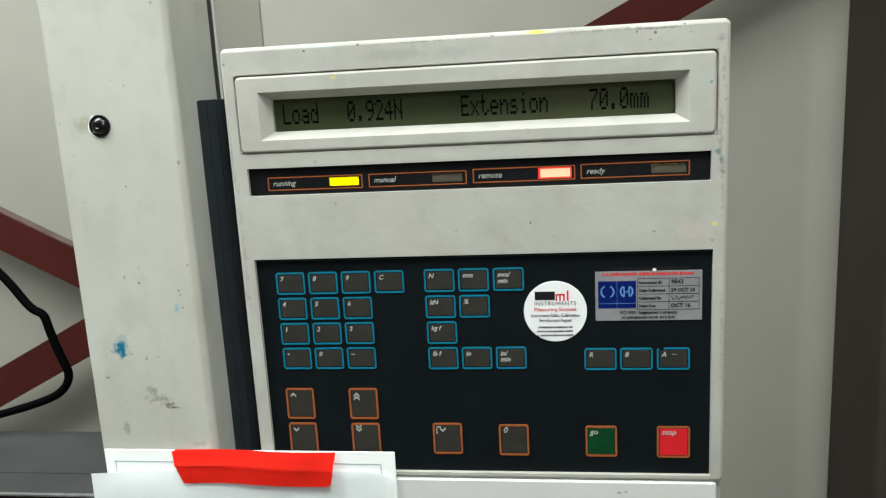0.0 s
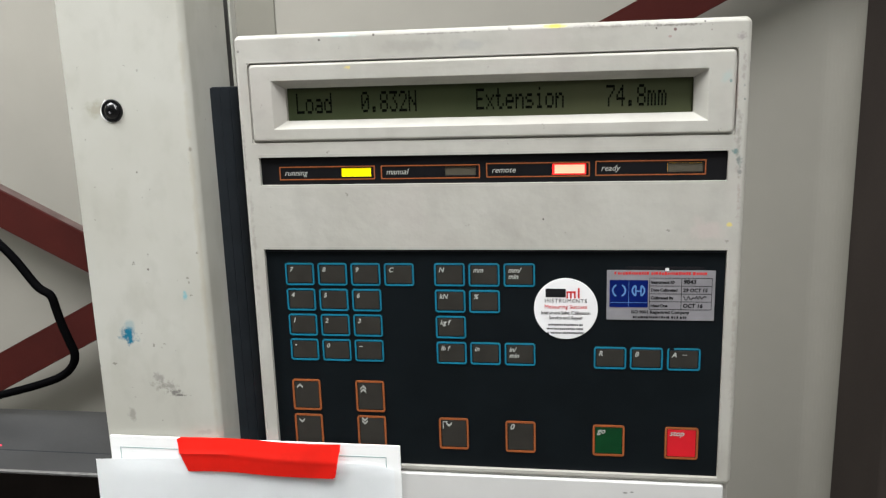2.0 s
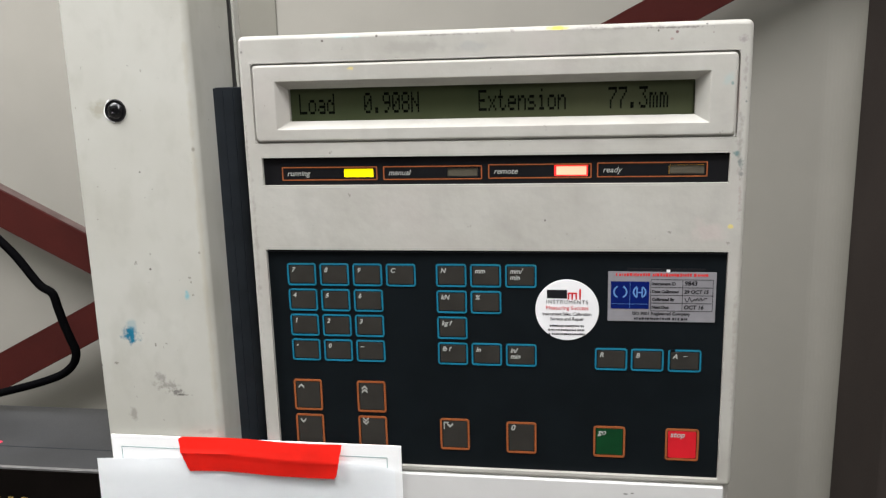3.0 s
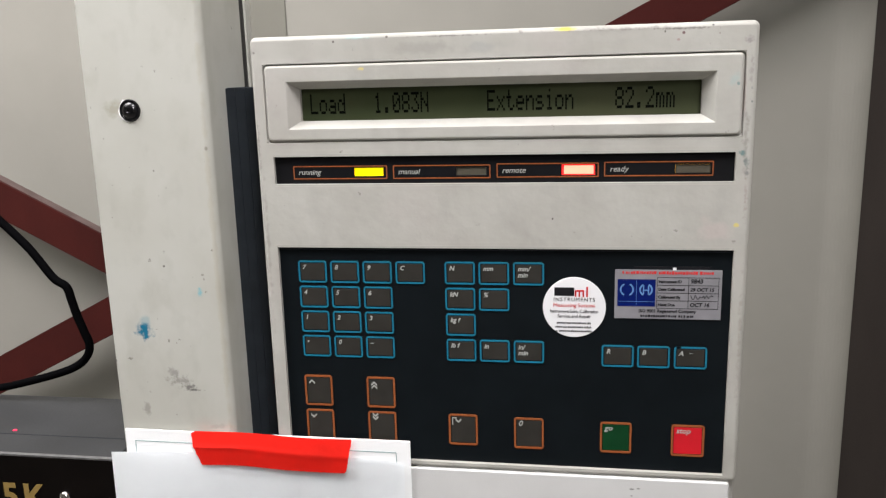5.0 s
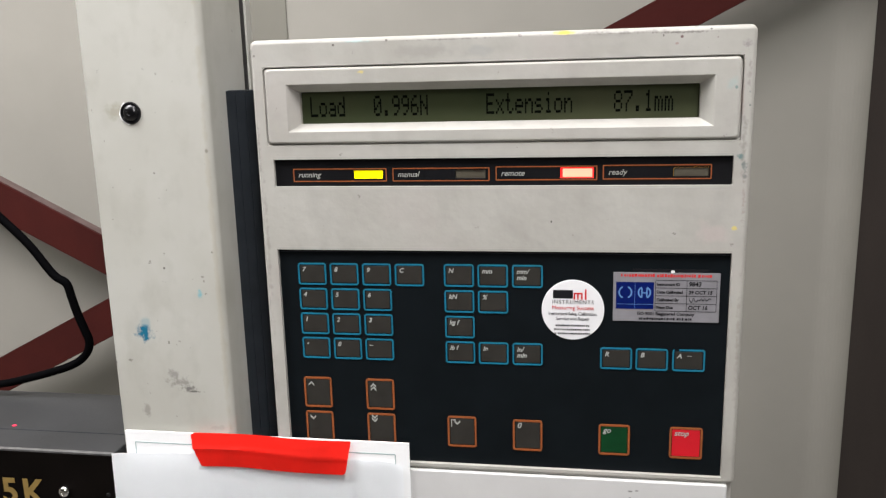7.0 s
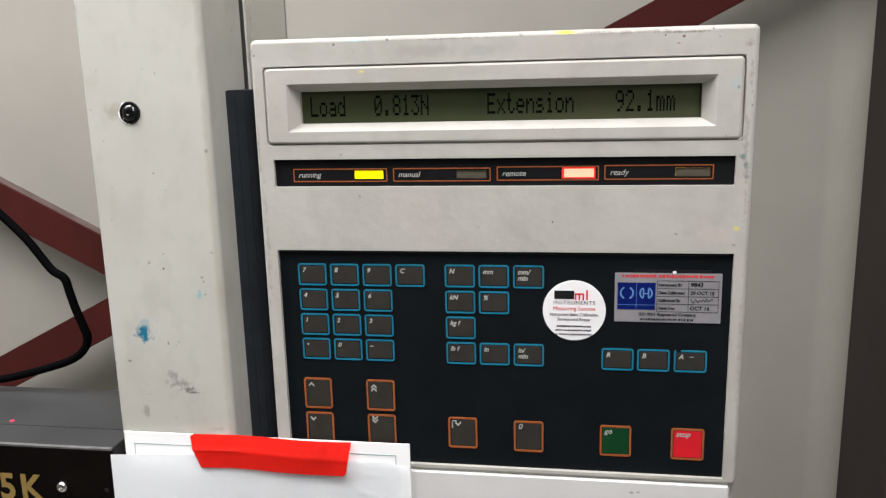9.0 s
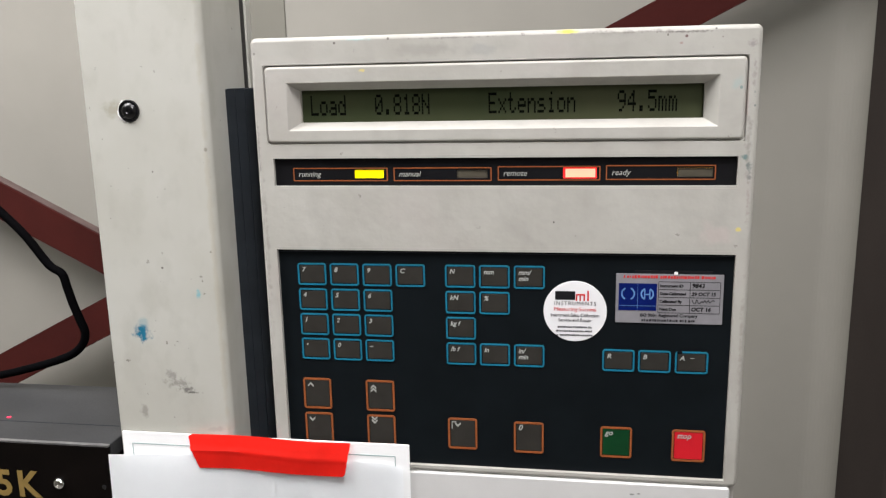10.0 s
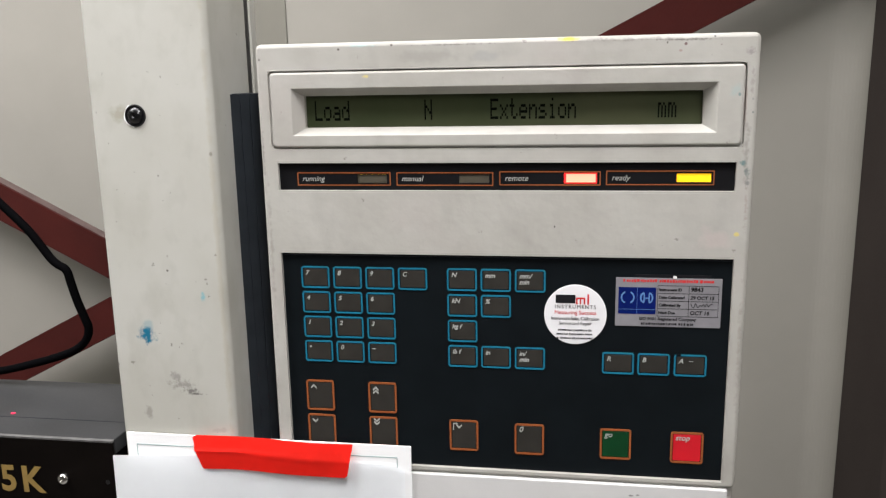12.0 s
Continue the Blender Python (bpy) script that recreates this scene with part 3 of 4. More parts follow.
KW, KH = 0.0203, 0.0156
for r, row in enumerate(("789C", "456", "123", ".0-")):
    for c, s in enumerate(row):
        key(0.0222 + 0.0230 * c, 1.2505 - 0.0180 * r, KW, KH, BLUE_LINE, KEY_GREY, "\u2013" if s == "-" else "\u2022" if s == "." else s)
for x, r, s in ((0.1252, 0, "N"), (0.1482, 0, "mm"), (0.1714, 0, "mm/min"), (0.1252, 1, "kN"), (0.1482, 1, "%"), (0.1252, 2, "kg f"),
                (0.1252, 3, "lb f"), (0.1482, 3, "in"), (0.1714, 3, "in/min")):
    key(x, 1.2507 - 0.0182 * r, 0.0205, 0.0157, BLUE_LINE, KEY_GREY, s)
for x, s in ((0.2302, "R"), (0.2535, "B"), (0.2772, "A")):
    k = key(x, 1.1946, 0.0210, 0.0152, BLUE_LINE, KEY_GREY, s)
part("scuff", box(0.2868, 0.2896, 0.00245, 0.0026, 1.1899, 1.1902), LEGEND, k, "pale scuff")
part("scuff", box(0.2784, 0.2815, 0.00225, 0.0025, 1.1936, 1.1948), PANEL_BLACK, k, "worn gap in the printed outline")
OW, OH = 0.0205, 0.0230


def chevron(cx, cz, up, n, k):
    """Arrow marks made of two strokes."""
    for i in range(n):
        bm = bmesh.new()
        s = 1 if up else -1
        z = cz - 0.0024 * i * s
        for d in (-1, 1):
            a, b = Vector((cx, 0, z + 0.0010 * s)), Vector((cx + d * 0.0020, 0, z - 0.0010 * s))
            t = Vector((0, 0, 0.0007))
            loft([[a - t + Vector((0, y, 0)), a + t + Vector((0, y, 0)), b + t + Vector((0, y, 0)), b - t + Vector((0, y, 0))] for y in (0.0023, 0.0027)], bm, cap_first=True, cap_last=True)
        part("legend", bm, LEGEND, k)


for x, z, up, n in ((0.0214, 1.1667, True, 1), (0.0671, 1.1667, True, 2), (0.0214, 1.1407, False, 1), (0.0671, 1.1407, False, 2)):
    k = key(x, z, OW, OH, ORANGE_LINE, KEY_GREY, "")
    chevron(x + 0.0055, z - 0.0050, up, n, k)
k = key(0.1252, 1.1410, OW, OH, ORANGE_LINE, KEY_GREY, "")
chevron(0.1322, 1.1362, False, 1, k)
part("legend", box(0.1278, 0.1312, 0.0023, 0.0027, 1.1378, 1.1385, box(0.1278, 0.1284, 0.0023, 0.0027, 1.1330, 1.1385)), LEGEND, k)
key(0.1712, 1.1402, 0.0205, 0.0228, ORANGE_LINE, KEY_GREY, "0", 0.0056)
key(0.2300, 1.1395, 0.0210, 0.0223, ORANGE_LINE, KEY_GREEN, "go", 0.0053, label="green go key", bold=0.00006)
key(0.2772, 1.1395, 0.0216, 0.0226, ORANGE_LINE, KEY_RED, "stop", 0.0053, label="red stop key", bold=0.00006)

# ---- stickers on the keypad ----


def bars(cx, z, width, height, count, y, mat, parent, seed=1):
    """Unreadable small print: a row of short bars."""
    rnd = random.Random(seed)
    bm = bmesh.new()
    x = cx - width / 2
    while x < cx + width / 2 - 0.0005:
        w = min(rnd.uniform(0.6, 1.6) * width / count, cx + width / 2 - x)
        box(x, x + w * 0.72, y, y + 0.0001, z - height / 2 * rnd.uniform(0.7, 1.0), z + height / 2 * rnd.uniform(0.55, 1.0), bm)
        x += w * (1.5 if rnd.random() < 0.15 else 1.0)
    part("small_print", bm, mat, parent)


sticker = thing("round_sticker", (0.2118, 0.003, 1.2205), "round white paper sticker with black and red print", "sticker")
part("paper_disc", disc(0.2118, 1.2203, 0.0207, 0.0024, 0.0030), LABEL_WHITE, sticker)
SY = 0.00225
part("logo_block", box(0.1987, 0.2118, SY, SY + 0.0001, 1.2282, 1.2340), LABEL_BLACK, sticker)
for a, b, top in ((0.2122, 0.2132, 1.2322), (0.2146, 0.2156, 1.2318), (0.2172, 0.2182, 1.2318), (0.2196, 0.2207, 1.2346)):
    part("logo_block", box(a, b, SY, SY + 0.0001, 1.2276, top), LABEL_RED, sticker)
part("logo_block", box(0.2132, 0.2182, SY - 0.00005, SY + 0.0001, 1.2312, 1.2323), LABEL_RED, sticker)
for s, z, size, mat, spread in (("INSTRUMENTS", 1.2246, 0.0036, LABEL_BLACK, 1.22), ("Measuring Success", 1.2206, 0.0038, LABEL_RED, 0.98),
                                ("Instrument Sales, Calibration", 1.2166, 0.0033, LABEL_BLACK, 0.86), ("Service and Repair", 1.2132, 0.0033, LABEL_BLACK, 0.9)):
    part("print", words(s, 0.2118, SY, z, size, spread=spread, align="CENTER", depth=0.00003), mat, sticker)
for i, (w, n) in enumerate(((0.0225, 24), (0.0245, 26), (0.0240, 25))):
    bars(0.2118, 1.2095 - 0.0028 * i, w, 0.0014, n, SY, LABEL_BLACK, sticker, i)

LX0, LX1, LZ0, LZ1 = 0.2380, 0.3055, 1.2135, 1.2466
tag = thing("calibration_label", ((LX0 + LX1) / 2, 0.003, (LZ0 + LZ1) / 2), "silver foil calibration label with blue emblem panel and handwriting", "label")
part("foil", pad(LX0, LX1, LZ0, LZ1, 0.0004, 0.0024, 0.0030, 0.0001), LABEL_SILVER, tag)
bars((LX0 + LX1) / 2, 1.2447, 0.058, 0.0022, 38, SY, LABEL_RED, tag, 7)
emblem = part("emblem_panel", box(0.2398, 0.2640, SY, SY + 0.0001, 1.2220, 1.2402), LABEL_BLUE, tag)
part("emblem_line", box(0.2518, 0.2520, SY - 0.0001, SY, 1.2222, 1.2400), LABEL_PALE, emblem)
part("emblem_line", box(0.2400, 0.2638, SY - 0.0001, SY, 1.2251, 1.2253), LABEL_PALE, emblem)


def emblem_ring(cx, cz, r, gap):
    """A broken ring of small blocks."""
    bm = bmesh.new()
    n = 28
    for i in range(n):
        a0, a1 = 2 * math.pi * i / n, 2 * math.pi * (i + 1) / n
        if abs(math.cos((a0 + a1) / 2)) < gap:
            continue
        q = [(cx + rr * math.cos(a), cz + rr * math.sin(a)) for rr, a in ((r, a0), (r, a1), (r - 0.0010, a1), (r - 0.0010, a0))]
        loft([[(x, y, z) for x, z in q] for y in (SY, SY - 0.0001)], bm, cap_first=True, cap_last=True)
    return bm


part("emblem_ring", emblem_ring(0.2458, 1.2332, 0.0045, 0.35), LABEL_PALE, emblem)
part("emblem_ring", emblem_ring(0.2580, 1.2332, 0.0043, 0.5), LABEL_PALE, emblem)
for dx in (-0.0016, 0.0016):
    part("emblem_bar", box(0.2580 + dx - 0.0004, 0.2580 + dx + 0.0004, SY - 0.0001, SY, 1.2300, 1.2362), LABEL_PALE, emblem)
part("emblem_bar", box(0.2568, 0.2592, SY - 0.0001, SY, 1.2326, 1.2333), LABEL_PALE, emblem)
for i in range(5):
    z = 1.2416 - 0.0052 * i
    part("table_line", box(0.2650, 0.3035, SY, SY + 0.0001, z - 0.00015, z + 0.00015), LABEL_BLACK, tag)
for x in (0.2650, 0.2848, 0.3035):
    part("table_line", box(x - 0.00015, x + 0.00015, SY, SY + 0.0001, 1.2208, 1.2416), LABEL_BLACK, tag)
for i, s in enumerate(("Instrument ID", "Date Calibrated", "Calibrated By", "Next Due")):
    part("print", words(s, 0.2658, SY, 1.2380 - 0.0052 * i, 0.0027, spread=0.95, bold=0.00009, depth=0.00003), LABEL_BLACK, tag)


def scrawl(x, z, w, seed):
    """Pen strokes that cannot be read."""
    rnd = random.Random(seed)
    pts = [(x + w * i / 14, SY, z + rnd.uniform(-0.0014, 0.0014)) for i in range(15)]
    part("handwriting", tube(spline(pts, 3), 0.00022, 5), LABEL_BLACK, tag)


scrawl(0.2862, 1.2286, 0.0140, 22)
for body, z, size in (("9843", 1.2379, 0.0040), ("29 OCT 15", 1.2326, 0.0032), ("OCT 16", 1.2222, 0.0036)):
    part("handwriting", words(body, 0.2858, SY, z, size, 0.12, bold=0.00011, depth=0.00003), LABEL_BLACK, tag)
part("torn_backing", box(0.2500, 0.2985, 0.0026, 0.0029, 1.2472, 1.2488), LABEL_BLACK, tag, "dark torn backing above the foil")
part("torn_chip", pad(0.2745, 0.2768, 1.2464, 1.2482, 0.0004, 0.0021, 0.0026, 0.0001), LABEL_WHITE, tag, "small white paper chip")
part("print", words("ISO 9001 Registered Company", 0.2718, SY, 1.2180, 0.0029, spread=1.0, align="CENTER", bold=0.00007, depth=0.00003), LABEL_BLACK, tag)
bars(0.2718, 1.2155, 0.034, 0.0018, 22, SY, LABEL_BLACK, tag, 9)

# ---- the crosshead, which rises ----
CROSS_Z = 1.0985
CROSS_BASE = (-0.35, 0.055, CROSS_Z)
crosshead = thing("crosshead", CROSS_BASE, "black moving crosshead with worn front edge and gold lettering", "crosshead")
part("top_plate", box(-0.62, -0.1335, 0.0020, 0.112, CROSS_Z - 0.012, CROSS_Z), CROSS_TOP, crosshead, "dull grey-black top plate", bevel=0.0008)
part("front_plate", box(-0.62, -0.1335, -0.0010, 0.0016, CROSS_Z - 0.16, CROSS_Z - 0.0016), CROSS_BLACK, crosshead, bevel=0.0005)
part("worn_edge", box(-0.62, -0.1335, -0.0012, 0.0022, CROSS_Z - 0.0014, CROSS_Z + 0.0004), EDGE_METAL, crosshead, "bare metal front edge", bevel=0.0004)
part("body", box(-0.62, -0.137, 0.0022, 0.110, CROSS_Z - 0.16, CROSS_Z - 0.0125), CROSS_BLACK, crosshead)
part("slide_shoe", box(-0.1335, -0.1240, 0.020, 0.060, CROSS_Z - 0.15, CROSS_Z - 0.006), RAIL_BLACK, crosshead)
part("seam", box(-0.62, -0.1340, 0.0330, 0.0338, CROSS_Z - 0.001, CROSS_Z + 0.0002), RAIL_BLACK, crosshead)
for s, x in (("5", -0.2318), ("K", -0.2138)):
    part("letter", words(s, x, -0.0013, CROSS_Z - 0.0455, 0.0300, bold=0.0008, depth=0.0001, stretch=0.96), GOLD, crosshead, "gold letter")


def dome_screw(cx, cz, r):
    bm = bmesh.new()
    n = 20
    loops = []
    for q, y in ((1.0, -0.0010), (0.97, -0.0022), (0.8, -0.0034), (0.5, -0.0042), (0.42, -0.0042), (0.40, -0.0028)):
        loops.append([(cx + r * q * math.cos(2 * math.pi * i / n), y, cz + r * q * math.sin(2 * math.pi * i / n)) for i in range(n)])
    return loft(loops, bm, cap_last=True)


part("screw", dome_screw(-0.1775, CROSS_Z - 0.0332, 0.0046), CHROME, crosshead, "shiny domed screw", smooth=True)
part("hole", disc(-0.1405, CROSS_Z - 0.0340, 0.0018, -0.00112, 0.0, 16, 0.0001), HOLE_BLACK, crosshead)
part("red_light", loft([[(-0.246 + q * 0.0022 * math.cos(2 * math.pi * i / 16), 0.040 + q * 0.0018 * math.sin(2 * math.pi * i / 16), CROSS_Z + h) for i in range(16)]
                        for q, h in ((1.0, -0.0005), (0.9, 0.0003), (0.4, 0.0005))], cap_first=True, cap_last=True), LED_DIM, crosshead, "tiny red light")
cable_points = [(-0.40, 0.10, 1.335), (-0.345, 0.10, 1.316), (-0.310, 0.10, 1.290), (-0.279, 0.10, 1.262), (-0.255, 0.10, 1.238), (-0.236, 0.10, 1.2125), (-0.2245, 0.10, 1.2045),
                (-0.2210, 0.10, 1.192), (-0.2175, 0.10, 1.178), (-0.2125, 0.10, 1.163), (-0.2092, 0.10, 1.152), (-0.2125, 0.10, 1.1415), (-0.2230, 0.10, 1.132),
                (-0.241, 0.10, 1.1245), (-0.272, 0.10, 1.1155), (-0.302, 0.10, 1.1085), (-0.335, 0.10, 1.1055), (-0.40, 0.09, 1.1065)]
cable = part("cable", tube(spline(cable_points, 6), 0.0036), RUBBER, crosshead, "black rubber cable in a loop", smooth=True)

# ---- papers taped in front ----
card = thing("printed_card", (-0.011, -0.001, 0.90), "white printed card with a thin grey-green border", "card")
part("sheet", pad(-0.1195, 0.0980, 0.825, 1.1212, 0.0005, -0.0030, -0.0018, 0.0001), CARD, card)
part("border", ring(-0.1120, 0.0880, 0.835, 1.1125, 0.0004, 0.0005, -0.0032, -0.0029), CARD_LINE, card)


def curled_sheet():
    """A sheet whose top edge bows and whose left corner stands away."""
    bm = bmesh.new()
    nx, nz = 28, 14
    x0, x1 = -0.1300, 0.0935
    grid = []
    for j in range(nz + 1):
        row = []
        for i in range(nx + 1):
            u, v = i / nx, j / nz
            x = x0 + (x1 - x0) * u
            top = 1.1040 + 0.0034 * math.sin(math.pi * min(u * 1.3, 0.5)) - 0.0040 * max(0, (u - 0.93) / 0.07) ** 2
            z = top - v * 0.28
            y = -0.0056 - 0.007 * max(0, 0.28 - u) ** 1.2 - 0.0012 * math.sin(5 * u + 3 * v) * (1 - 0.4 * v) - 0.003 * v
            row.append(bm.verts.new((x, y, z)))
        grid.append(row)
    for j in range(nz):
        for i in range(nx):
            bm.faces.new((grid[j][i], grid[j][i + 1], grid[j + 1][i + 1], grid[j + 1][i]))
    bmesh.ops.solidify(bm, geom=bm.faces[:], thickness=0.00015)
    return bm


paper = thing("paper_sheet", (-0.018, -0.005, 0.82), "blank white paper sheet, slightly curled, taped over the card", "paper")
part("sheet", curled_sheet(), PAPER, paper, smooth=True)


def tape_strip():
    """A strip of tape with torn, uneven ends and a crease along it."""
    rnd = random.Random(4)
    bm = bmesh.new()
    n, m = 30, 16
    grid = []
    for j in range(m + 1):
        v = j / m
        left = (-0.0628 if j == 0 else -0.0660) + 0.0085 * v ** 1.3 + rnd.uniform(-0.00025, 0.00025)
        right = 0.0560 - 0.0042 * v - (0.0018 if j == m else 0) + rnd.uniform(-0.00025, 0.00025)
        row = []
        for i in range(n + 1):
            u = i / n
            z = 1.1226 + 0.0008 * math.sin(6 * u) - 0.0010 * u - v * (0.0246 - 0.0003 * u)
            y = -0.0082 + 0.0085 * max(0, 0.45 - v) - 0.0006 * math.exp(-((v - 0.42 - 0.10 * u) / 0.05) ** 2) - 0.0003 * math.sin(11 * u + 2 * v)
            row.append(bm.verts.new((left + (right - left) * u, y, z)))
        grid.append(row)
    for j in range(m):
        for i in range(n):
            bm.faces.new((grid[j][i], grid[j][i + 1], grid[j + 1][i + 1], grid[j + 1][i]))
    bmesh.ops.solidify(bm, geom=bm.faces[:], thickness=0.0001)
    return bm


tape = thing("tape_strip", (-0.005, -0.006, 1.109), "bright red adhesive tape strip with torn ends", "tape")
part("strip", tape_strip(), TAPE, tape, smooth=True)

# ---- marks on the paint, in each thing's own space ----
COL = Vector((-0.077, 0.035, 0.0))


def on_column(x, z, sx, sz, colour, strength=1.0, threshold=0.5, scale=180.0):
    stain(COLUMN_PAINT, (x - COL.x, 0 - COL.y, z - COL.z), (sx, 0.02, sz), colour, strength, threshold, scale)


def on_console(x, z, sx, sz, colour, strength=1.0, threshold=0.5, scale=180.0):
    stain(CONSOLE_PAINT, (x - CB[0], 0 - CB[1], z - CB[2]), (sx, 0.02, sz), colour, strength, threshold, scale)


# ---- what moves ----
LOADS = ((0, "0924"), (0.25, "0840"), (0.5, "0616"), (0.85, "0741"), (1.15, "0783"), (1.5, "0548"), (1.85, "0832"), (2.15, "1053"),
         (2.45, "0535"), (2.8, "0908"), (3.15, "1073"), (3.5, "0862"), (3.85, "0640"), (4.2, "0917"), (4.75, "1083"), (5.15, "0895"),
         (5.5, "0988"), (5.75, "1079"), (6.1, "0734"), (6.45, "0946"), (6.65, "0996"), (7.1, "0581"), (7.5, "0873"), (7.85, "0655"),
         (8.2, "1012"), (8.65, "0813"), (9.1, "0844"), (9.4, "0560"), (9.75, "0818"), (10.1, "0582"), (10.35, "0721"), (10.7, "0813"),
         (11.0, "0564"), (11.3, "0694"), (11.6, "0541"), (11.9, "    "))
TRAVELS = ((0, "700"), (0.3, "708"), (0.6, "716"), (0.9, "724"), (1.2, "732"), (1.5, "740"), (1.85, "748"), (2.15, "757"), (2.5, "765"),
           (2.85, "773"), (3.15, "781"), (3.5, "789"), (3.8, "798"), (4.15, "806"), (4.45, "814"), (4.75, "822"), (5.1, "831"), (5.45, "839"),
           (5.8, "847"), (6.1, "856"), (6.45, "864"), (6.8, "871"), (7.1, "880"), (7.45, "888"), (7.8, "897"), (8.1, "905"), (8.45, "913"),
           (8.75, "921"), (9.1, "930"), (9.45, "938"), (9.75, "945"), (10.1, "954"), (10.4, "962"), (10.7, "969"), (11.0, "978"),
           (11.35, "986"), (11.7, "994"), (11.9, "   "))


def stepped(values, place):
    """Rows that hold a value and step to the next within a tenth of a second, never more than 60 degrees at once."""
    rows = [(0.0, place(values[0][1]))]
    at = values[0][1]
    for t, turn in values[1:]:
        if turn == at:
            continue
        f = math.floor(t * 10) * 3 if abs(t * 10 - round(t * 10)) > 0.01 else (round(t * 10) - 1) * 3
        for i in range(4):
            row_t = (f + i) / 30
            if row_t > rows[-1][0] + 0.001 or i == 0:
                if i == 0 and row_t <= rows[-1][0] + 0.001:
                    continue
                rows.append((row_t, place(at + (turn - at) * i / 3)))
        at = turn
    rows.append((12.0, place(at))) if rows[-1][0] < 11.99 else None
    return rows


def turns(table, digit):
    """The drum's turn for each shown figure, by the shorter way round."""
    out = []
    for t, s in table:
        a = -DRUM_FIGURES.index(s[digit]) * STEP
        if out:
            while a - out[-1][1] > 180:
                a -= 360
            while a - out[-1][1] < -180:
                a += 360
        out.append((t, a))
    return out


def motions():
    heights = ((0, -0.0160), (3, -0.0090), (6, -0.0013), (9, 0.0064), (11.85, 0.0132), (12.0, 0.0134))
    drawn = ((0, -0.0095), (3, -0.0050), (6, 0.0), (9, 0.0075), (11.85, 0.0156), (12.0, 0.0160))
    walk(crosshead, [(t, pose(CROSS_BASE[0], CROSS_BASE[1], CROSS_BASE[2] + h)) for t, h in heights])
    walk(cable, [(t, pose(0, 0, d - h)) for (t, h), (_, d) in zip(heights, drawn)])
    for table, cols in ((LOADS, (7, 9, 10, 11)), (TRAVELS, (32, 33, 35))):
        for digit, col in enumerate(cols):
            walk(DRUMS[col], stepped(turns(table, digit), lambda a, c=col: drum_pose(c, a)))
    for col in (8, 34):
        walk(DOT_DRUMS[col], stepped([(0, 0), (11.9, 150)], lambda a, c=col: drum_pose(c, a)))
    for name in ("running", "ready"):
        at = LAMPS[name].matrix_basis.copy()
        walk(LAMPS[name], stepped([(0, 0), (11.9, 180)], lambda a, m=at: m @ pose(0, 0, 0, a)))


on_column(-0.0972, 1.1975, 0.0096, 0.0092, (0.006, 0.13, 0.22), 1.0, 0.45, 230)
on_column(-0.0960, 1.2060, 0.0055, 0.0060, (0.20, 0.32, 0.36), 0.5, 0.45, 160)
on_column(-0.0510, 1.2270, 0.0028, 0.0045, (0.10, 0.38, 0.46), 0.7, 0.45, 220)
on_column(-0.0740, 1.1600, 0.0170, 0.0080, (0.17, 0.16, 0.14), 0.6, 0.56, 330)
on_column(-0.0655, 1.1550, 0.0085, 0.0050, (0.09, 0.085, 0.08), 0.75, 0.50, 420)
on_column(-0.0770, 1.1660, 0.0070, 0.0060, (0.15, 0.14, 0.13), 0.5, 0.50, 420)
on_column(-0.1015, 1.1370, 0.0050, 0.0085, (0.24, 0.23, 0.20), 0.7, 0.5, 200)
on_column(-0.1020, 1.3565, 0.0090, 0.0080, (0.27, 0.25, 0.18), 0.6, 0.40, 120)
on_column(-0.0370, 1.24, 0.0030, 0.30, (0.38, 0.34, 0.25), 0.30, 0.46, 140)
on_column(-0.0765, 1.2460, 0.0010, 0.0010, (0.10, 0.09, 0.08), 0.9, 0.3, 60)
on_column(-0.0770, 1.3140, 0.0008, 0.0008, (0.12, 0.11, 0.10), 0.8, 0.30, 60)
on_column(-0.0480, 1.2400, 0.0012, 0.0008, (0.18, 0.17, 0.15), 0.7, 0.34, 80)
on_column(-0.0370, 1.3290, 0.0016, 0.0024, (0.16, 0.15, 0.12), 0.7, 0.40, 160)
on_column(-0.0620, 1.1530, 0.0075, 0.0012, (0.07, 0.065, 0.06), 0.8, 0.44, 300)
on_column(-0.0450, 1.1250, 0.0120, 0.0030, (0.30, 0.29, 0.26), 0.5, 0.46, 200)
on_column(-0.1222, 1.1735, 0.0013, 0.0016, (0.08, 0.07, 0.07), 0.9, 0.3, 60)
on_console(0.2050, 1.3995, 0.0090, 0.0016, (0.70, 0.55, 0.03), 0.9, 0.42, 200)
on_console(0.0740, 1.3790, 0.0028, 0.0016, (0.66, 0.55, 0.16), 0.7, 0.42, 300)
on_console(0.3120, 1.2770, 0.0022, 0.0020, (0.66, 0.55, 0.10), 0.7, 0.42, 300)
on_console(0.3070, 1.3670, 0.0050, 0.0050, (0.30, 0.42, 0.42), 0.4, 0.42, 140)
on_console(0.3090, 1.3640, 0.0010, 0.0013, (0.10, 0.20, 0.20), 0.7, 0.40, 260)
on_console(0.3170, 1.3610, 0.0010, 0.0012, (0.14, 0.22, 0.22), 0.6, 0.42, 300)
on_console(0.3175, 1.3530, 0.0010, 0.0012, (0.12, 0.15, 0.15), 0.8, 0.42, 300)
on_console(0.3140, 1.3215, 0.0040, 0.0030, (0.07, 0.16, 0.16), 0.8, 0.47, 320)
on_console(0.3160, 1.3160, 0.0032, 0.0050, (0.10, 0.14, 0.14), 0.8, 0.50, 380)
on_console(0.3165, 1.3100, 0.0026, 0.0050, (0.13, 0.14, 0.14), 0.7, 0.50, 420)
on_console(0.3145, 1.3895, 0.0050, 0.0060, (0.20, 0.18, 0.18), 0.6, 0.56, 420)
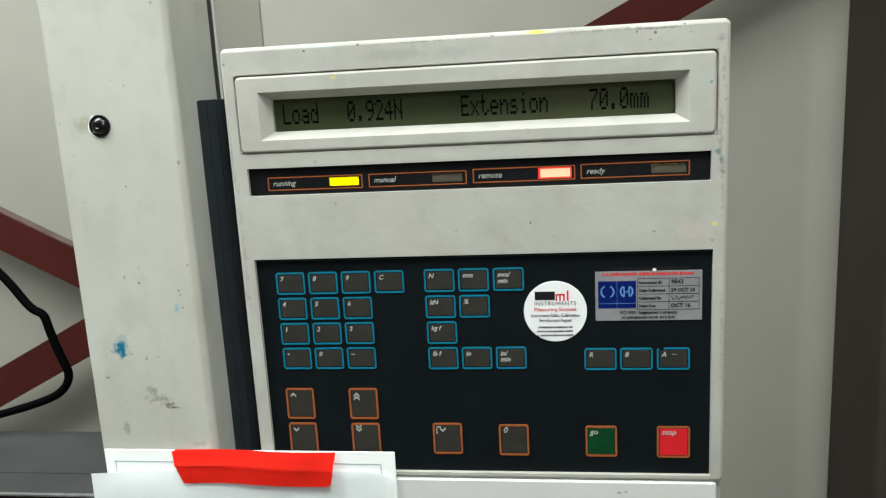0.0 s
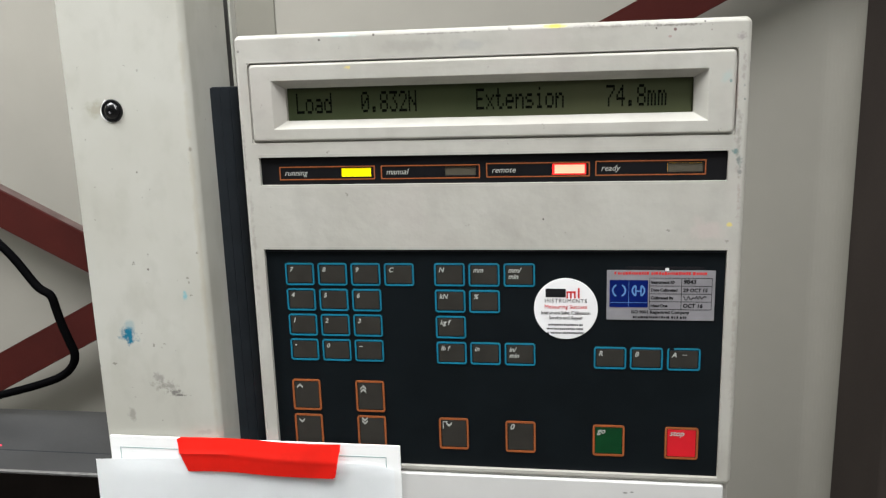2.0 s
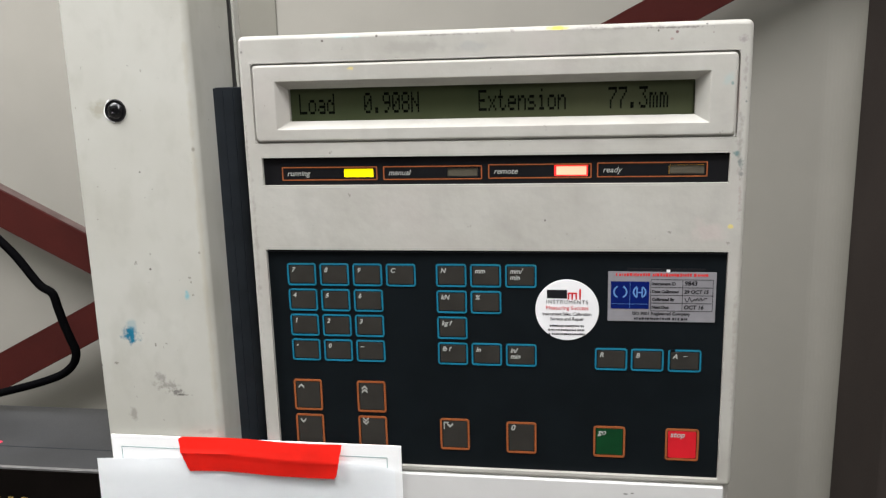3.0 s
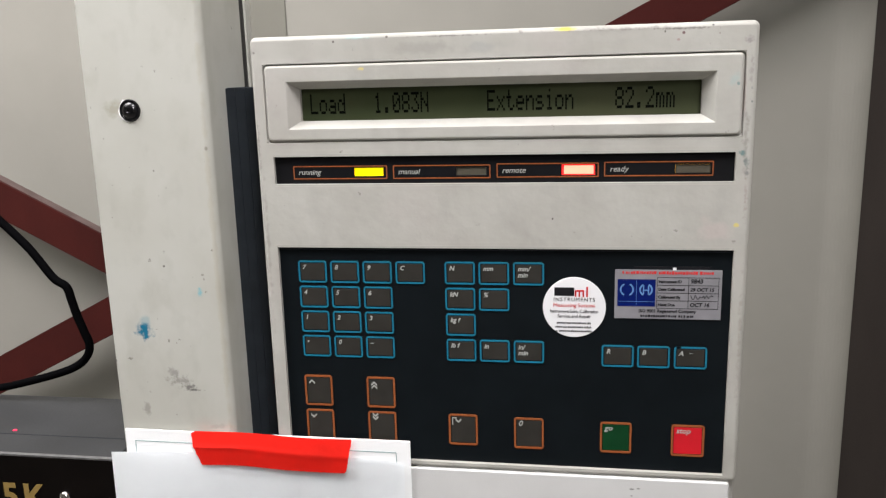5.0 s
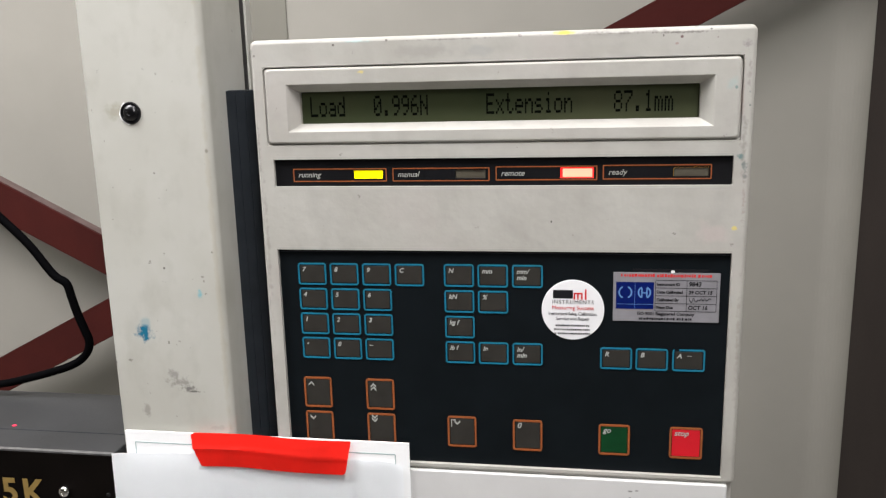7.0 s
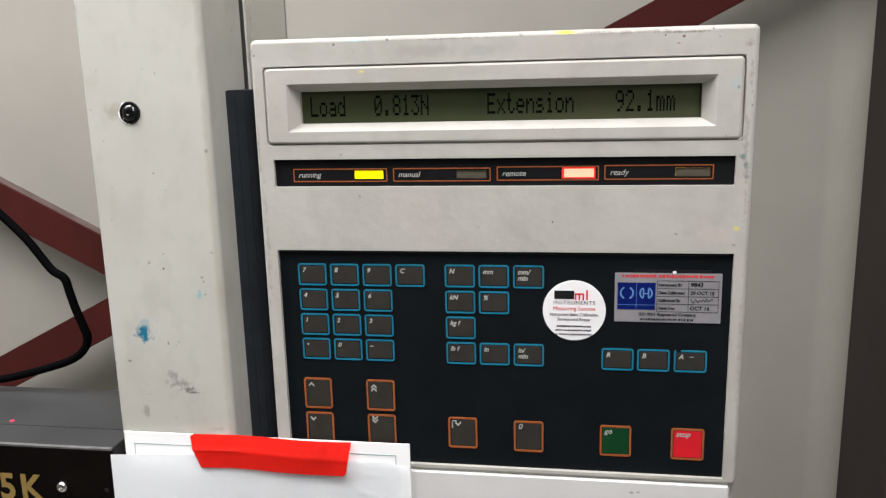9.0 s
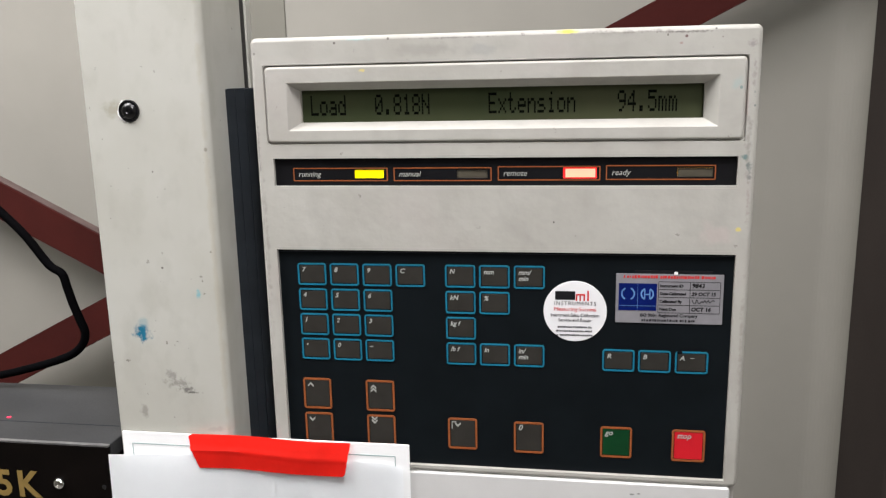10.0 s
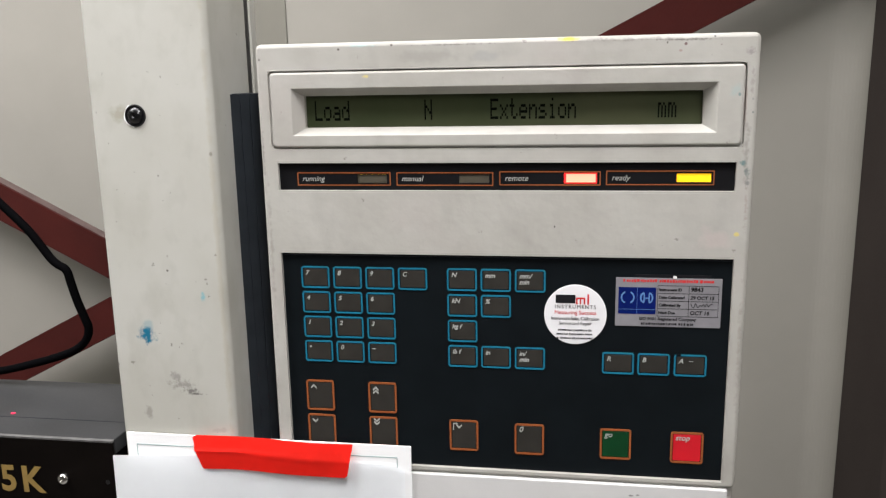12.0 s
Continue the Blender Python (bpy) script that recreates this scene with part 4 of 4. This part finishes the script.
on_console(0.2760, 1.3950, 0.0009, 0.0009, (0.13, 0.07, 0.07), 0.9, 0.30, 60)
on_console(0.2970, 1.3940, 0.0007, 0.0007, (0.16, 0.12, 0.12), 0.8, 0.30, 60)
on_console(0.2730, 1.3910, 0.0010, 0.0007, (0.30, 0.20, 0.19), 0.7, 0.32, 60)
on_console(0.2930, 1.3990, 0.0010, 0.0008, (0.05, 0.05, 0.05), 0.9, 0.34, 100)
on_console(0.0020, 1.3910, 0.0009, 0.0009, (0.15, 0.14, 0.13), 0.8, 0.32, 80)
on_console(0.3130, 1.3580, 0.0012, 0.0240, (0.28, 0.22, 0.19), 0.6, 0.46, 200)
on_console(0.0720, 1.3985, 0.0120, 0.0016, (0.35, 0.52, 0.52), 0.5, 0.45, 200)
on_console(0.1975, 1.2806, 0.0008, 0.0011, (0.06, 0.05, 0.05), 0.95, 0.28, 60)
on_console(0.0565, 1.3965, 0.0009, 0.0008, (0.08, 0.07, 0.06), 0.9, 0.3, 60)
on_console(0.0920, 1.3985, 0.0010, 0.0009, (0.08, 0.07, 0.06), 0.9, 0.3, 60)
on_console(0.2650, 1.3960, 0.0007, 0.0010, (0.08, 0.07, 0.06), 0.9, 0.3, 60)
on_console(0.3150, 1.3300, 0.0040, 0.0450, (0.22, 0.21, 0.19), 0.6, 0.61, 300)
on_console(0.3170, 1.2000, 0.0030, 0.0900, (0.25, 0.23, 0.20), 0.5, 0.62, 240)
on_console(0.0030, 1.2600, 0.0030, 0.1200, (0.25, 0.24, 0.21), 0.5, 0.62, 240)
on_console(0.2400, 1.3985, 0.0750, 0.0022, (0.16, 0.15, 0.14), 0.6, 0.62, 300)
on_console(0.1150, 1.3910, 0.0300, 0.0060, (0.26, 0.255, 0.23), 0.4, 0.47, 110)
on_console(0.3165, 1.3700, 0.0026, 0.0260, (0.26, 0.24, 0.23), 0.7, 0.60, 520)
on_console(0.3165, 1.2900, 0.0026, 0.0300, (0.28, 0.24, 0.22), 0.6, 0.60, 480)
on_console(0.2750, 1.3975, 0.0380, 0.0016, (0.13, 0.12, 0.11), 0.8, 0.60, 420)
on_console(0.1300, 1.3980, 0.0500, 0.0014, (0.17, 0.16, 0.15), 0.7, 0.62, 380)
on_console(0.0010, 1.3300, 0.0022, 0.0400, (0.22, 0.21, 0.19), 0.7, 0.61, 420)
on_console(0.1500, 1.3905, 0.0160, 0.0050, (0.27, 0.28, 0.28), 0.35, 0.45, 110)
on_console(0.3000, 1.2740, 0.0180, 0.0110, (0.50, 0.42, 0.40), 0.4, 0.46, 120)
on_console(0.2300, 1.3940, 0.0500, 0.0050, (0.42, 0.41, 0.38), 0.5, 0.5, 150)
for dx, dz, w in ((0, 0, 0.0030), (0.0042, 0.0006, 0.0022), (-0.0005, -0.0050, 0.0012)):
    stain(LOWER_WHITE, (0.2520 + dx - CB[0], -CB[1], 1.0925 + dz - CB[2]), (w, 0.02, 0.0009), (0.16, 0.16, 0.15), 0.8, 0.45, 300)
motions()
